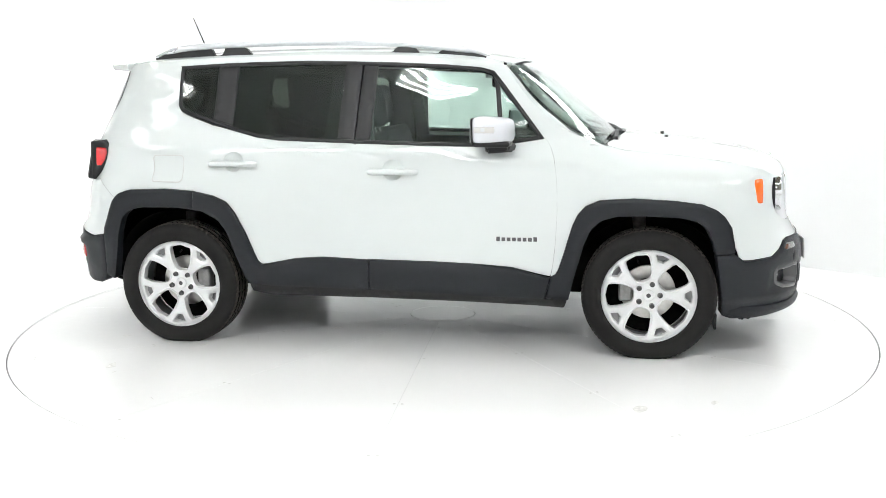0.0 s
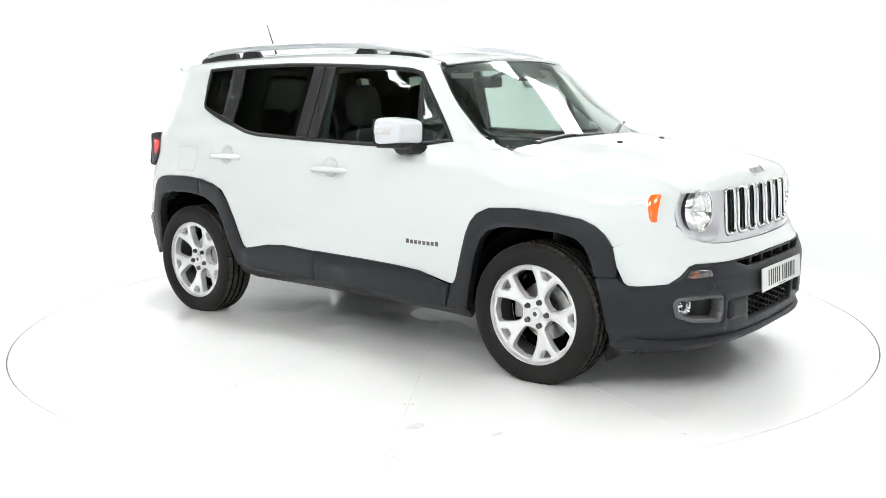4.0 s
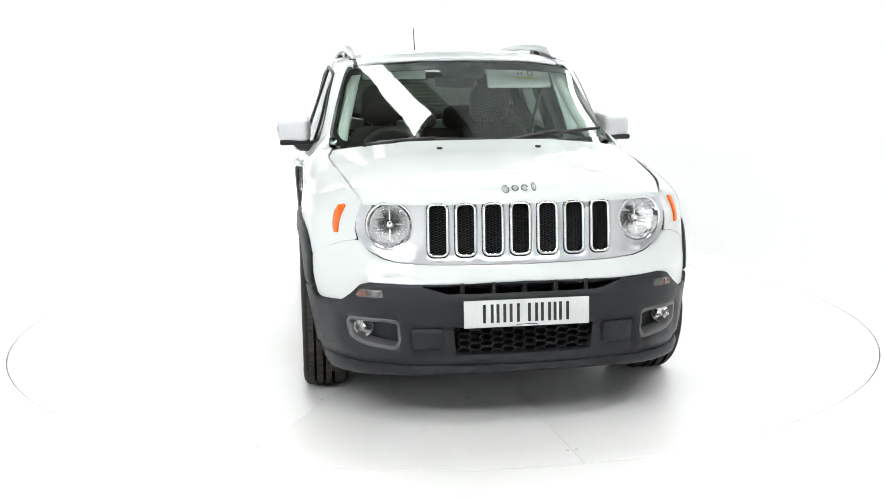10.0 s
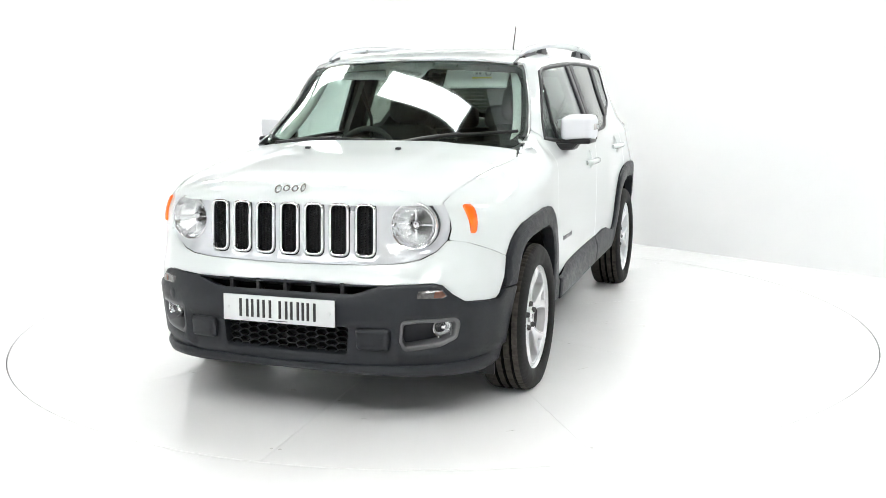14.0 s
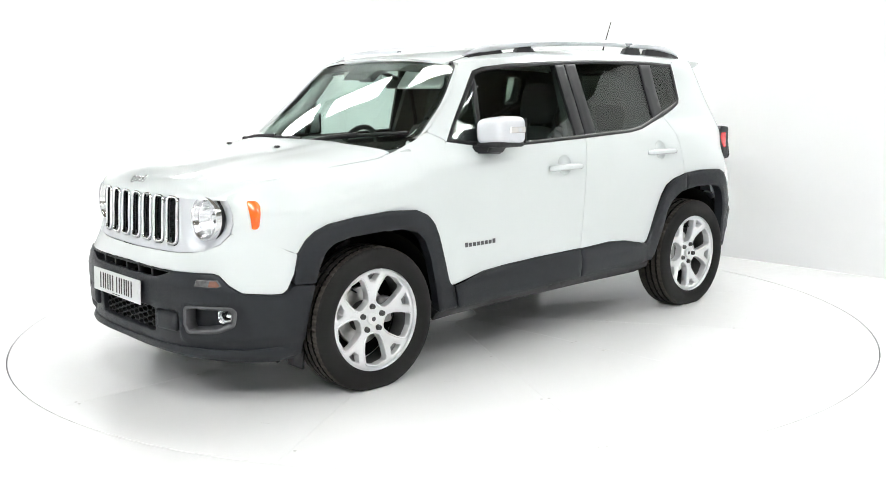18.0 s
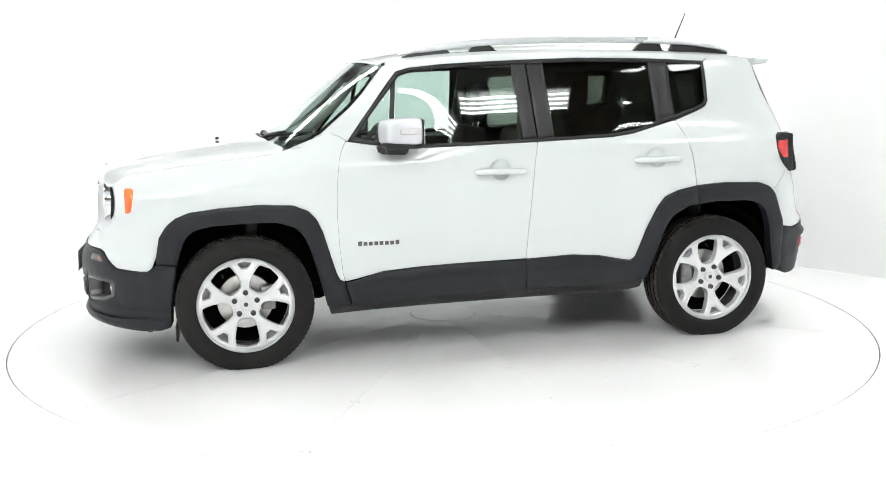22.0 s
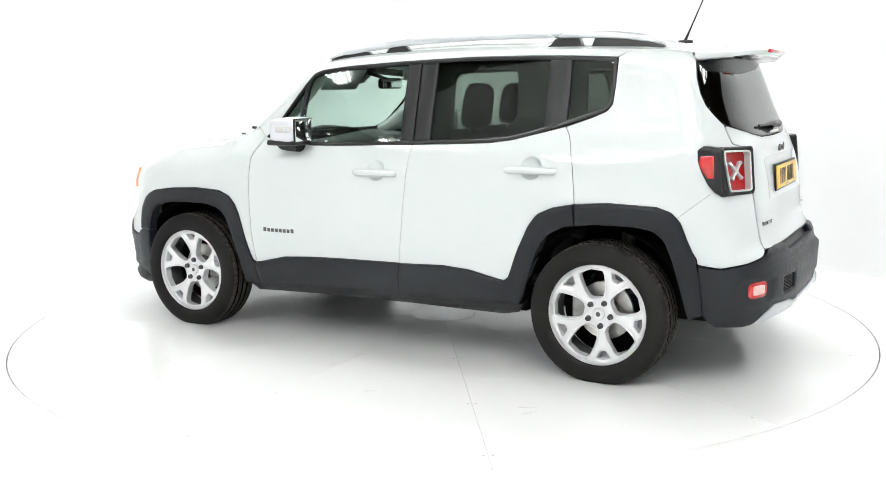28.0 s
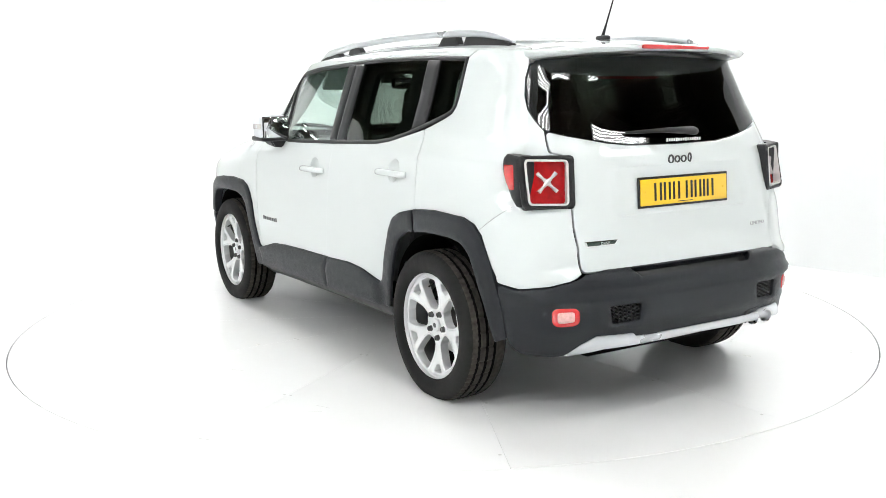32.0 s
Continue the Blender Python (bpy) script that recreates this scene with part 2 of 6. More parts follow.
def fillet(pts, r=0.02, seg=5):
    """Round the corners of a closed 2D outline; a point may carry its own radius as a third number."""
    out = []
    n = len(pts)
    for i in range(n):
        p, a, b = Vector(pts[i][:2]), Vector(pts[i - 1][:2]), Vector(pts[(i + 1) % n][:2])
        rr = pts[i][2] if len(pts[i]) > 2 else r
        u, v = a - p, b - p
        lu, lv = u.length, v.length
        if rr <= 0 or lu < 1e-6 or lv < 1e-6:
            out.append((p.x, p.y))
            continue
        u, v = u / lu, v / lv
        ang = math.acos(max(-1, min(1, u.dot(v))))
        if ang > radians(172):
            out.append((p.x, p.y))
            continue
        cut = min(rr / math.tan(ang / 2), lu * 0.48, lv * 0.48)
        p0, p1 = p + u * cut, p + v * cut
        for k in range(seg + 1):
            t = k / seg
            q = p0 * (1 - t) ** 2 + p * 2 * t * (1 - t) + p1 * t * t
            out.append((q.x, q.y))
    return out


def resample(pts, step):
    out = []
    n = len(pts)
    for i in range(n):
        a, b = Vector(pts[i]), Vector(pts[(i + 1) % n])
        k = max(1, int((b - a).length / step + 0.5))
        for j in range(k):
            q = a.lerp(b, j / k)
            if not out or (Vector(out[-1]) - q).length > 0.0012:
                out.append((q.x, q.y))
    if (Vector(out[0]) - Vector(out[-1])).length < 0.0012:
        out.pop()
    return out


def area2(pts):
    return sum(pts[i - 1][0] * pts[i][1] - pts[i][0] * pts[i - 1][1] for i in range(len(pts))) / 2


def inset(pts, d):
    """Move a counter-clockwise outline inwards by d."""
    n = len(pts)
    out = []
    for i in range(n):
        a, p, b = Vector(pts[i - 1]), Vector(pts[i]), Vector(pts[(i + 1) % n])
        t0, t1 = (p - a).normalized(), (b - p).normalized()
        m = Vector((-(t0 + t1).y, (t0 + t1).x))
        if m.length < 1e-6:
            m = Vector((-t0.y, t0.x))
        m.normalize()
        c = max(0.45, m.dot(Vector((-t0.y, t0.x))))
        q = p + m * (d / c)
        out.append((q.x, q.y))
    return out


def inside(P, poly):
    P, q = np.asarray(P, float).reshape(-1, 2), np.asarray(poly, float)
    res = np.zeros(len(P), bool)
    j = len(q) - 1
    for i in range(len(q)):
        c = (q[i, 1] > P[:, 1]) != (q[j, 1] > P[:, 1])
        with np.errstate(divide="ignore", invalid="ignore"):
            x = (q[j, 0] - q[i, 0]) * (P[:, 1] - q[i, 1]) / (q[j, 1] - q[i, 1]) + q[i, 0]
        res ^= c & (P[:, 0] < x)
        j = i
    return res


from mathutils.geometry import delaunay_2d_cdt


PANEL_NORMALS = []


def patch(outline, fn, centre, step=0.035, gap=0.0015, bev=0.0025, bevw=0.004, thick=0.014, off=0.0, holes=(), back=False,
          off_fn=None):
    """A panel: a 2D outline laid on the surface fn(u, v), with rounded edges turned inwards. centre is a point inside the body."""
    out = list(outline)
    if area2(out) < 0:
        out = out[::-1]
    out = resample(inset(resample(out, step * 0.7), gap), step * 0.7)
    hs = []
    for h in holes:
        h = list(h)
        if area2(h) > 0:
            h = h[::-1]
        hs.append(resample(h, step * 0.7))
    loops = [out] + hs
    P2, loop_idx, E = [], [], []
    for lp in loops:
        s = len(P2)
        P2 += lp
        loop_idx.append(list(range(s, s + len(lp))))
        E += [(s + i, s + (i + 1) % len(lp)) for i in range(len(lp))]
    nb = len(P2)
    rings = [inset(lp, bevw) for lp in loops]
    extra = [p for r in rings for p in r]
    xs, ys = [p[0] for p in out], [p[1] for p in out]
    gx, gy = np.meshgrid(np.arange(min(xs) + step / 2, max(xs), step), np.arange(min(ys) + step / 2, max(ys), step))
    G = np.stack([gx.ravel(), gy.ravel()], 1)
    if len(G):
        B = np.array(P2)
        keep = inside(G, out)
        for h in hs:
            keep &= ~inside(G, h)
        G = G[keep]
        if len(G):
            dist = np.min(np.hypot(G[:, None, 0] - B[None, :, 0], G[:, None, 1] - B[None, :, 1]), axis=1)
            G = G[dist > bevw + step * 0.35]
    ex = np.array(extra)
    ok = inside(ex, out)
    for h in hs:
        ok &= ~inside(ex, h)
    ex = ex[ok]
    allp = [Vector(p) for p in P2] + [Vector(p) for p in ex] + [Vector(p) for p in G]
    co, _, tri, ov, _, _ = delaunay_2d_cdt(allp, E, [], 1, 1e-6)
    co = [(c.x, c.y) for c in co]
    if hs:
        cen = np.array([np.mean([co[i] for i in f], axis=0) for f in tri])
        bad = np.zeros(len(tri), bool)
        for h in hs:
            bad |= inside(cen, h)
        tri = [f for f, b in zip(tri, bad) if not b]
    # which output vertex stands for each boundary input vertex
    where = {}
    for o, src in enumerate(ov):
        for s in src:
            where[s] = o
    bset = {where[i] for i in range(nb) if i in where}
    C = Vector(centre) if not callable(centre) else None
    e = 9e-3
    V, N = [], []
    for u, v in co:
        p = Vector(fn(u, v))
        n = (Vector(fn(u + e, v)) - Vector(fn(u - e, v))).cross(Vector(fn(u, v + e)) - Vector(fn(u, v - e)))
        n = n.normalized() if n.length > 1e-12 else Vector((0, 0, 1))
        if n.dot(p - (C if C is not None else centre(p))) < 0:
            n = -n
        N.append(n)
        o = off + (off_fn(u, v) if off_fn else 0.0)
        V.append(p + n * o)
    F = []
    for f in tri:
        a, b, c = (V[i] for i in f)
        f = list(f)
        if (b - a).cross(c - a).dot(N[f[0]] + N[f[1]] + N[f[2]]) < 0:
            f = f[::-1]
        F.append(tuple(f))
    for i in bset:
        V[i] = V[i] - N[i] * bev
    nv = len(V)
    PANEL_NORMALS[:] = N
    if back:
        PANEL_NORMALS.extend([-n for n in N])
        V += [V[i] - N[i] * (thick - (bev if i in bset else 0)) for i in range(nv)]
        F += [tuple(i + nv for i in f[::-1]) for f in F[:]]
        low = {i: i + nv for i in range(nv)}
    else:
        low = {}
        for i in bset:
            low[i] = len(V)
            PANEL_NORMALS.append(N[i])
            V.append(V[i] - N[i] * thick)
    for idx in loop_idx:
        k = len(idx)
        for j in range(k):
            a, b = where.get(idx[j]), where.get(idx[(j + 1) % k])
            if a is None or b is None or a == b:
                continue
            F.append((a, low[a], low[b], b))
    return V, F


def skin(name, outline, fn, centre, material, parent, label="", **kw):
    v, f = patch(outline, fn, centre, **kw)
    smooth_normals = [tuple(n) for n in PANEL_NORMALS]
    ob = mesh_object(name, v, f, material, parent, label=label, sharp=26 if material is M_PAINT else 50)
    if kw.get("back") or (material is M_PAINT and not kw.get("off_fn")):
        # follow the true curve of the surface, so that reflections run clean
        ob.data.normals_split_custom_set_from_vertices(smooth_normals)
    return ob


# ---------------------------------------------------------------- studio
TABLE_R = 2.5
WALL_H = 2.65


def build_studio():
    # floor: one sheet with a round opening for the turntable
    seg = 180
    rings = [TABLE_R + 0.0015, 2.7, 3.4, 5.0, 8.0, 14.0]
    vs, fs = [], []
    for r in rings:
        for i in range(seg):
            a = 2 * math.pi * i / seg
            vs.append((r * math.cos(a), r * math.sin(a), 0.0))
    base = len(vs)
    for i in range(seg):
        a = 2 * math.pi * i / seg
        vs.append((rings[0] * math.cos(a), rings[0] * math.sin(a), -0.06))
    for k in range(len(rings) - 1):
        for i in range(seg):
            j = (i + 1) % seg
            fs.append((k * seg + i, (k + 1) * seg + i, (k + 1) * seg + j, k * seg + j))
    for i in range(seg):
        j = (i + 1) % seg
        fs.append((i, j, base + j, base + i))
    tagged(mesh_object("floor", vs, fs, M_FLOOR, smooth=False), "glossy white painted studio floor with faint scuffs", "floor", kind="structure")
    bm = bmesh.new()
    bmesh.ops.create_circle(bm, cap_ends=True, segments=64, radius=TABLE_R + 0.2, matrix=Matrix.Translation((0, 0, -0.058)))
    tagged(part("pit_floor", bm, M_SEAM, None, smooth=False), "dark pit floor under the turntable gap", "floor", kind="structure")

    # curved white wall round the place; a crisp foot on one stretch, a soft cove elsewhere
    plan = [(4.9, -1.02), (2.0, 2.26), (0.6, 3.80), (-0.8, 4.45), (-2.6, 4.2), (-4.2, 2.9), (-5.2, 0.6), (-5.6, -2.2),
            (-5.2, -6.0), (-3.4, -8.4), (0.0, -9.0), (3.6, -8.2), (5.6, -5.6), (5.9, -2.6)]
    n = len(plan)
    line = []
    for i in range(n):
        p0, p1, p2, p3 = (Vector(plan[(i + k) % n]) for k in (-1, 0, 1, 2))
        steps = 14
        for k in range(steps):
            t = k / steps
            if i in (0, 1):
                q = p1.lerp(p2, t)
            else:
                q = 0.5 * (2 * p1 + (p2 - p0) * t + (2 * p0 - 5 * p1 + 4 * p2 - p3) * t**2 + (3 * p1 - p0 - 3 * p2 + p3) * t**3)
            line.append((q, i + t))
    vs, fs = [], []
    m = len(line)
    prof = 12
    for idx, (q, s) in enumerate(line):
        a, b = line[idx - 1][0], line[(idx + 1) % m][0]
        d = (b - a).normalized()
        inn = Vector((-d.y, d.x))
        if inn.dot(-q) < 0:
            inn = -inn
        c = 0.012 + 0.75 * smooth01((s - 1.4) / 1.6) * (1 - smooth01((s - 12.4) / 1.2))
        for k in range(prof):
            if k < 9:
                g = math.pi / 2 * k / 8
                off, z = c * (1 - math.sin(g)), c * (1 - math.cos(g))
            else:
                off, z = 0.0, c + (WALL_H - c) * (k - 8) / 3
            vs.append((q.x + inn.x * off, q.y + inn.y * off, z - 0.003))
        vs.append((q.x - inn.x * 0.12, q.y - inn.y * 0.12, WALL_H + 0.003))
        vs.append((q.x - inn.x * 0.12, q.y - inn.y * 0.12, 0.003))
    pr = prof + 2
    for i in range(m):
        j = (i + 1) % m
        for k in range(pr - 1):
            fs.append((i * pr + k, j * pr + k, j * pr + k + 1, i * pr + k + 1))
    tagged(mesh_object("wall_round", vs, fs, M_WALL, sharp=60), "matt white curved studio wall with a coved foot", "wall", kind="structure")

    # dark hall above: outer walls and a ribbed metal roof
    bm = bmesh.new()
    box_bm(bm, 0, 10.0, 2.3, 20.2, 0.1, 4.6)
    box_bm(bm, 0, -10.0, 2.3, 20.2, 0.1, 4.6)
    box_bm(bm, 10.0, 0, 2.3, 0.1, 19.9, 4.6)
    box_bm(bm, -10.0, 0, 2.3, 0.1, 19.9, 4.6)
    tagged(part("wall_hall", bm, M_ROOF, None, smooth=False), "dark metal clad hall walls above the studio wall", "wall", kind="structure")
    vs, fs = [], []
    y, k = -10.0, 0
    pitch = 0.22
    prof = [(0.0, 0.0), (0.10, 0.0), (0.13, 0.045), (0.19, 0.045)]
    rows = []
    while y < 10.0:
        rows += [(y + a, 4.6 + b) for a, b in prof]
        y += pitch
    for yy, zz in rows:
        vs += [(-10, yy, zz), (10, yy, zz)]
    for i in range(len(rows) - 1):
        fs.append((2 * i, 2 * i + 1, 2 * i + 3, 2 * i + 2))
    tagged(mesh_object("ceiling", vs, fs, M_ROOF, smooth=False), "dark ribbed metal hall roof", "ceiling", kind="structure")
    # pale lining sheets under one half of the roof, laid side by side
    bm = bmesh.new()
    c = math.sqrt(0.5)
    for k in range(9):
        a = 0.02 + 1.0 * k
        lim = max(0.5, 12.5 - a)
        box_bm(bm, 1.1 - lim / 2, 0, 0, lim + 2.2, 0.975, 0.02, 0.0, Matrix.Translation((c * (a + 0.5), c * (a + 0.5), 4.27)) @ pose(0, 0, 0, 0, 0, -45))
    # six more unseen sheets, added to give the side panes pale reflections
    for k in range(6):
        box_bm(bm, -2.6, -2.9 - 0.6 * k, 4.27, 6.0, 0.58, 0.02)
    tagged(part("ceiling_lining_and_reflectors", bm, M_PANEL, None, smooth=False), "pale sheet lining under the hall roof, partly added for window reflections", "ceiling", kind="structure")
    for i, x in enumerate((-6.0, -3.0, 0.0, 3.0, 6.0)):
        bm = bmesh.new()
        box_bm(bm, x, 0, 4.42, 0.07, 19.8, 0.2, 0.005)
        box_bm(bm, x, 0, 4.53, 0.16, 19.8, 0.02, 0.003)
        box_bm(bm, x, 0, 4.32, 0.16, 19.8, 0.02, 0.003)
        tagged(part("roof_beam", bm, M_BEAM, None), "brown steel beam under the dark roof", "beam", group="roof beams", kind="structure")


def build_bank(bx, by, turn, blen, bwid, tubes):
    root = new("light_bank")
    root.matrix_world = pose(bx, by, LIGHT_Z, 0, 0, turn)
    tagged(root, "white ceiling fixture with glowing fluorescent tubes, some banks unseen and added as fill", "light", group="ceiling light banks")
    bm = bmesh.new()
    box_bm(bm, 0, 0, 0.05, blen + 0.1, bwid + 0.06, 0.03, 0.006)
    part("tray", bm, M_FIX, root)
    for sx in (-1, 1):
        box("end_cap", (sx * (blen / 2 + 0.03), 0, 0.015), (0.03, bwid + 0.04, 0.05), M_FIX, root)
        box("hanger", (sx * blen * 0.35, 0, 0.54), (0.012, 0.012, 0.95), M_NUT, root, 0.002)
    for k in range(tubes):
        yy = (k - (tubes - 1) / 2) * bwid / tubes
        v, f = lathe([(0.0, -blen / 2), (0.013, -blen / 2), (0.013, blen / 2), (0.0, blen / 2)], 8, "x")
        v = [(a, b + yy, c) for a, b, c in v]
        mesh_object("tube", v, f, M_TUBE, root)
    return root


def build_turntable():
    root = new("turntable")
    tagged(root, "round white motorised turntable of radial steel plates", "turntable")
    seams = TABLE_SEAMS
    n = len(seams)
    bm = bmesh.new()
    bmesh.ops.create_cone(bm, cap_ends=True, segments=72, radius1=0.199, radius2=0.199, depth=0.03, matrix=Matrix.Translation((0, 0, -0.015)))
    part("centre_plate", bm, M_TABLE, root, smooth=False)
    for i in range(n):
        a0, a1 = seams[i], seams[(i + 1) % n]
        if a1 <= a0:
            a1 += 360
        steps = max(4, int((a1 - a0) / 2))
        radii = [0.2025, 0.206, 0.6, 1.2, 1.8, 2.3, TABLE_R - 0.0085, TABLE_R - 0.0055]
        vs, fs = [], []
        for r in radii:
            g = math.degrees(0.0006 / r)
            for k in range(steps + 1):
                t = k / steps
                a = radians(a0 + g + (a1 - a0 - 2 * g) * t)
                edge = r in (radii[0], radii[-1])
                vs.append((r * math.cos(a), r * math.sin(a), -0.002 if edge else 0.0))
        w = steps + 1
        for j in range(len(radii) - 1):
            for k in range(steps):
                fs.append((j * w + k, (j + 1) * w + k, (j + 1) * w + k + 1, j * w + k + 1))
        top = len(vs)
        rim = list(range(w)) + [j * w + steps for j in range(1, len(radii))] + [(len(radii) - 1) * w + k for k in range(steps - 1, -1, -1)] \
            + [j * w for j in range(len(radii) - 2, 0, -1)]
        for q in rim:
            vs.append((vs[q][0], vs[q][1], -0.03))
        for q in range(len(rim)):
            p = (q + 1) % len(rim)
            fs.append((rim[q], rim[p], top + p, top + q))
        mesh_object("sector_plate", vs, fs, M_TABLE, root, smooth=False)
    # pairs of screw heads beside the seams
    sv, sf = lathe([(0.0, 0.0012), (0.006, 0.0012), (0.007, 0.0), (0.007, -0.004)], 10, "z")
    me = bpy.data.meshes.new("screw")
    me.from_pydata(sv, [], sf)
    me.materials.append(M_SCRATCH)
    rng = random.Random(4)
    for a in seams:
        for r in (0.36, 1.02, 1.75, 2.36):
            for s in (-1, 1):
                if rng.random() < 0.25:
                    continue
                g = radians(a) + s * 0.018 / r
                ob = new("screw", me)
                ob.parent = root
                ob.location = (r * math.cos(g), r * math.sin(g), 0.0)
    # a few flaked spots and short scratches in the paint
    for k in range(16):
        a, r = rng.uniform(0, 2 * math.pi), 0.3 + 2.0 * rng.random() ** 0.8
        size = rng.uniform(0.008, 0.03) if k % 4 else 0.05
        n = 11
        vs = [(0, 0, 0.0009)] + [(size * rng.uniform(0.55, 1.1) * math.cos(2 * math.pi * i / n), size * 0.6 * rng.uniform(0.5, 1.1) * math.sin(2 * math.pi * i / n), 0.0009) for i in range(n)]
        vs += [(x * 1.12, y * 1.12, -0.0002) for x, y, z in vs[1:]]
        fs = [(0, 1 + i, 1 + (i + 1) % n) for i in range(n)] + [(1 + i, 1 + n + i, 1 + n + (i + 1) % n, 1 + (i + 1) % n) for i in range(n)]
        ob = mesh_object("paint_flake", vs, fs, M_CHIP, root, smooth=False, label="flaked spot in the floor paint")
        ob.matrix_local = pose(r * math.cos(a), r * math.sin(a), 0, 0, 0, math.degrees(a) + rng.uniform(0, 180))
    for k in range(14):
        a, r = rng.uniform(0, 2 * math.pi), rng.uniform(0.5, 2.4)
        ob = box("scratch", (0, 0, 0), (rng.uniform(0.03, 0.09), 0.0018, 0.0008), M_SCRATCH, root, 0.0)
        ob.matrix_local = pose(r * math.cos(a), r * math.sin(a), 0.0002, 0, 0, math.degrees(a) + 90 + rng.uniform(-25, 25))
    bm = bmesh.new()
    bmesh.ops.create_circle(bm, cap_ends=True, segments=64, radius=TABLE_R - 0.05, matrix=Matrix.Translation((0, 0, -0.031)))
    part("under_plate", bm, M_UNDER, root, smooth=False)
    return root


TABLE_SEAMS = [3.5 + 30 * k for k in range(12)]
build_studio()
for row in BANKS:
    build_bank(*row)
turntable = build_turntable()


# ---------------------------------------------------------------- car body: the shape as smooth functions
GLASS_Z = [1.08 + .04 * k for k in range(12)]
half_width = spline([.2, .3, .45, .6, .9, 1.0] + GLASS_Z + [1.56, 1.60, 1.64],
                    [.83, .85, .868, .878, .875, .8665] + [.772 - .364 * (z - 1.3) - .039 * (z - 1.3) ** 2 for z in GLASS_Z] + [.669, .63, .56])
front_x = spline([.15, .2, .27, .35, .5, .6, .65, .72, .85, .93, 1.0], [2.05, 2.08, 2.11, 2.12, 2.12, 2.10, 2.07, 2.04, 2.03, 2.02, 1.99])
rear_x = spline([.2, .3, .48, .62, .66, .76, .95, 1.1, 1.163, 1.3, 1.4, 1.5, 1.6], [2.0, 2.04, 2.06, 2.05, 2.01, 1.975, 1.968, 1.915, 1.875, 1.81, 1.775, 1.735, 1.70])
wind_x = spline([1.0, 1.12, 1.33, 1.535, 1.6], [1.27, 1.13, .885, .62, .53])
gap_z = spline([.85, .906, 1.02, 1.107, 1.25, 1.39, 1.53, 1.69, 1.8, 1.86, 1.911], [1.165, 1.141, 1.094, 1.073, 1.056, 1.043, 1.024, 1.001, .978, .956, .931])
gap_y = spline([.85, 1.02, 1.172, 1.371, 1.516, 1.684, 1.809, 1.856, 1.911], [.765, .755, .747, .73, .713, .693, .676, .662, .646])
roof_c = spline([-1.95, -1.66, -1.4, -1.0, -.5, 0, .3, .5, .62], [1.545, 1.585, 1.612, 1.632, 1.638, 1.626, 1.602, 1.575, 1.551])
roof_e = spline([-1.95, -1.66, -1.4, -1.0, -.5, 0, .3, .45, .55], [1.525, 1.548, 1.562, 1.573, 1.578, 1.566, 1.546, 1.53, 1.512])
# edge of the windscreen at each height: length and half-width
screen_edge_x = spline([1.08, 1.10, 1.12, 1.14, 1.18, 1.24, 1.30, 1.36, 1.42, 1.48, 1.53], [1.08, 1.03, .98, .928, .838, .757, .684, .628, .582, .540, .503])
screen_edge_y = spline([1.08, 1.12, 1.18, 1.24, 1.30, 1.36, 1.42, 1.48, 1.53], [.738, .737, .728, .710, .692, .672, .652, .630, .600])
screen_bend = spline([1.05, 1.12, 1.20, 1.24, 1.30, 1.36, 1.42, 1.48, 1.53], [.060, .066, .075, .083, .092, .086, .067, .048, .035])
NF, NW, XF0, XR0, XW0 = 3.2, 6.0, 1.2, 1.2, -0.2


def rear_n(z):
    """Squareness of the rear corners: rounder at the bumper and beside the lamps."""
    return 3.45 + 1.05 * smooth01((z - .48) / .26) - 1.1 * math.exp(-((z - .99) / .13) ** 2)


def sup(u, n):
    u = min(max(u, 0.0), 0.99999)
    return (1 - u**n) ** (1 / n)


def side_shape(x, z):
    """How the width changes along the body: haunches over the rear wheels, cabin drawn in towards both ends."""
    rear_arch = .013 * smooth01((-.6 - x) / .5) * smooth01((x + 1.95) / .4) * math.exp(-((z - .84) / .16) ** 2)
    rear_cabin = -(.026 * smooth01((-.45 - x) / .6) * smooth01((x + 1.85) / .3) + .008 * math.exp(-((x + 1.52) / .14) ** 2)) * smooth01((z - 1.08) / .12) * (1 - .45 * smooth01((z - 1.32) / .2))
    front_cabin = -.034 * smooth01((x - .1) / .6) * smooth01((1.0 - x) / .2) * smooth01((z - 1.0) / .11) * smooth01((1.45 - z) / .25)
    front_arch = .019 * smooth01((x - .9) / .4) * smooth01((1.9 - x) / .2) * math.exp(-((z - .70) / .2) ** 2)
    return rear_arch + rear_cabin + front_cabin + front_arch


def side_y(x, z):
    """Half-width of the body at length x and height z."""
    w = half_width(z) + side_shape(x, z)
    lo = w
    if x > XF0:
        lo = w * sup((x - XF0) / (front_x(z) - XF0), NF)
    elif x < -XR0:
        lo = w * sup((-x - XR0) / (rear_x(z) - XR0), rear_n(z))
    if x > 0.78:
        xg = min(x, 1.911)
        zg = gap_z(xg)
        t = min(max((z - (zg - 0.15)) / 0.15, 0.0), 1.15)
        yg = gap_y(xg)
        if yg < lo:
            lo = lo + (yg - lo) * t**2.2 * smooth01((x - 0.78) / 0.22)
    if x > XW0 and z > 0.95:
        k = smooth01((z - 1.0) / 0.15) * smooth01((1.0 - x) / 0.2)
        if k > 0:
            up = w * sup((x - XW0) / (wind_x(z) - XW0), NW)
            lo = lo * (1 - k) + up * k
    if x > .3 and 1.09 < z < 1.56:
        d = (x - screen_edge_x(z) + .11) / .11
        if d > 0:
            k = min(d, 1.12) ** 2 * smooth01((z - 1.09) / .035)
            lo += (screen_edge_y(z) + .004 - lo) * k
    return lo


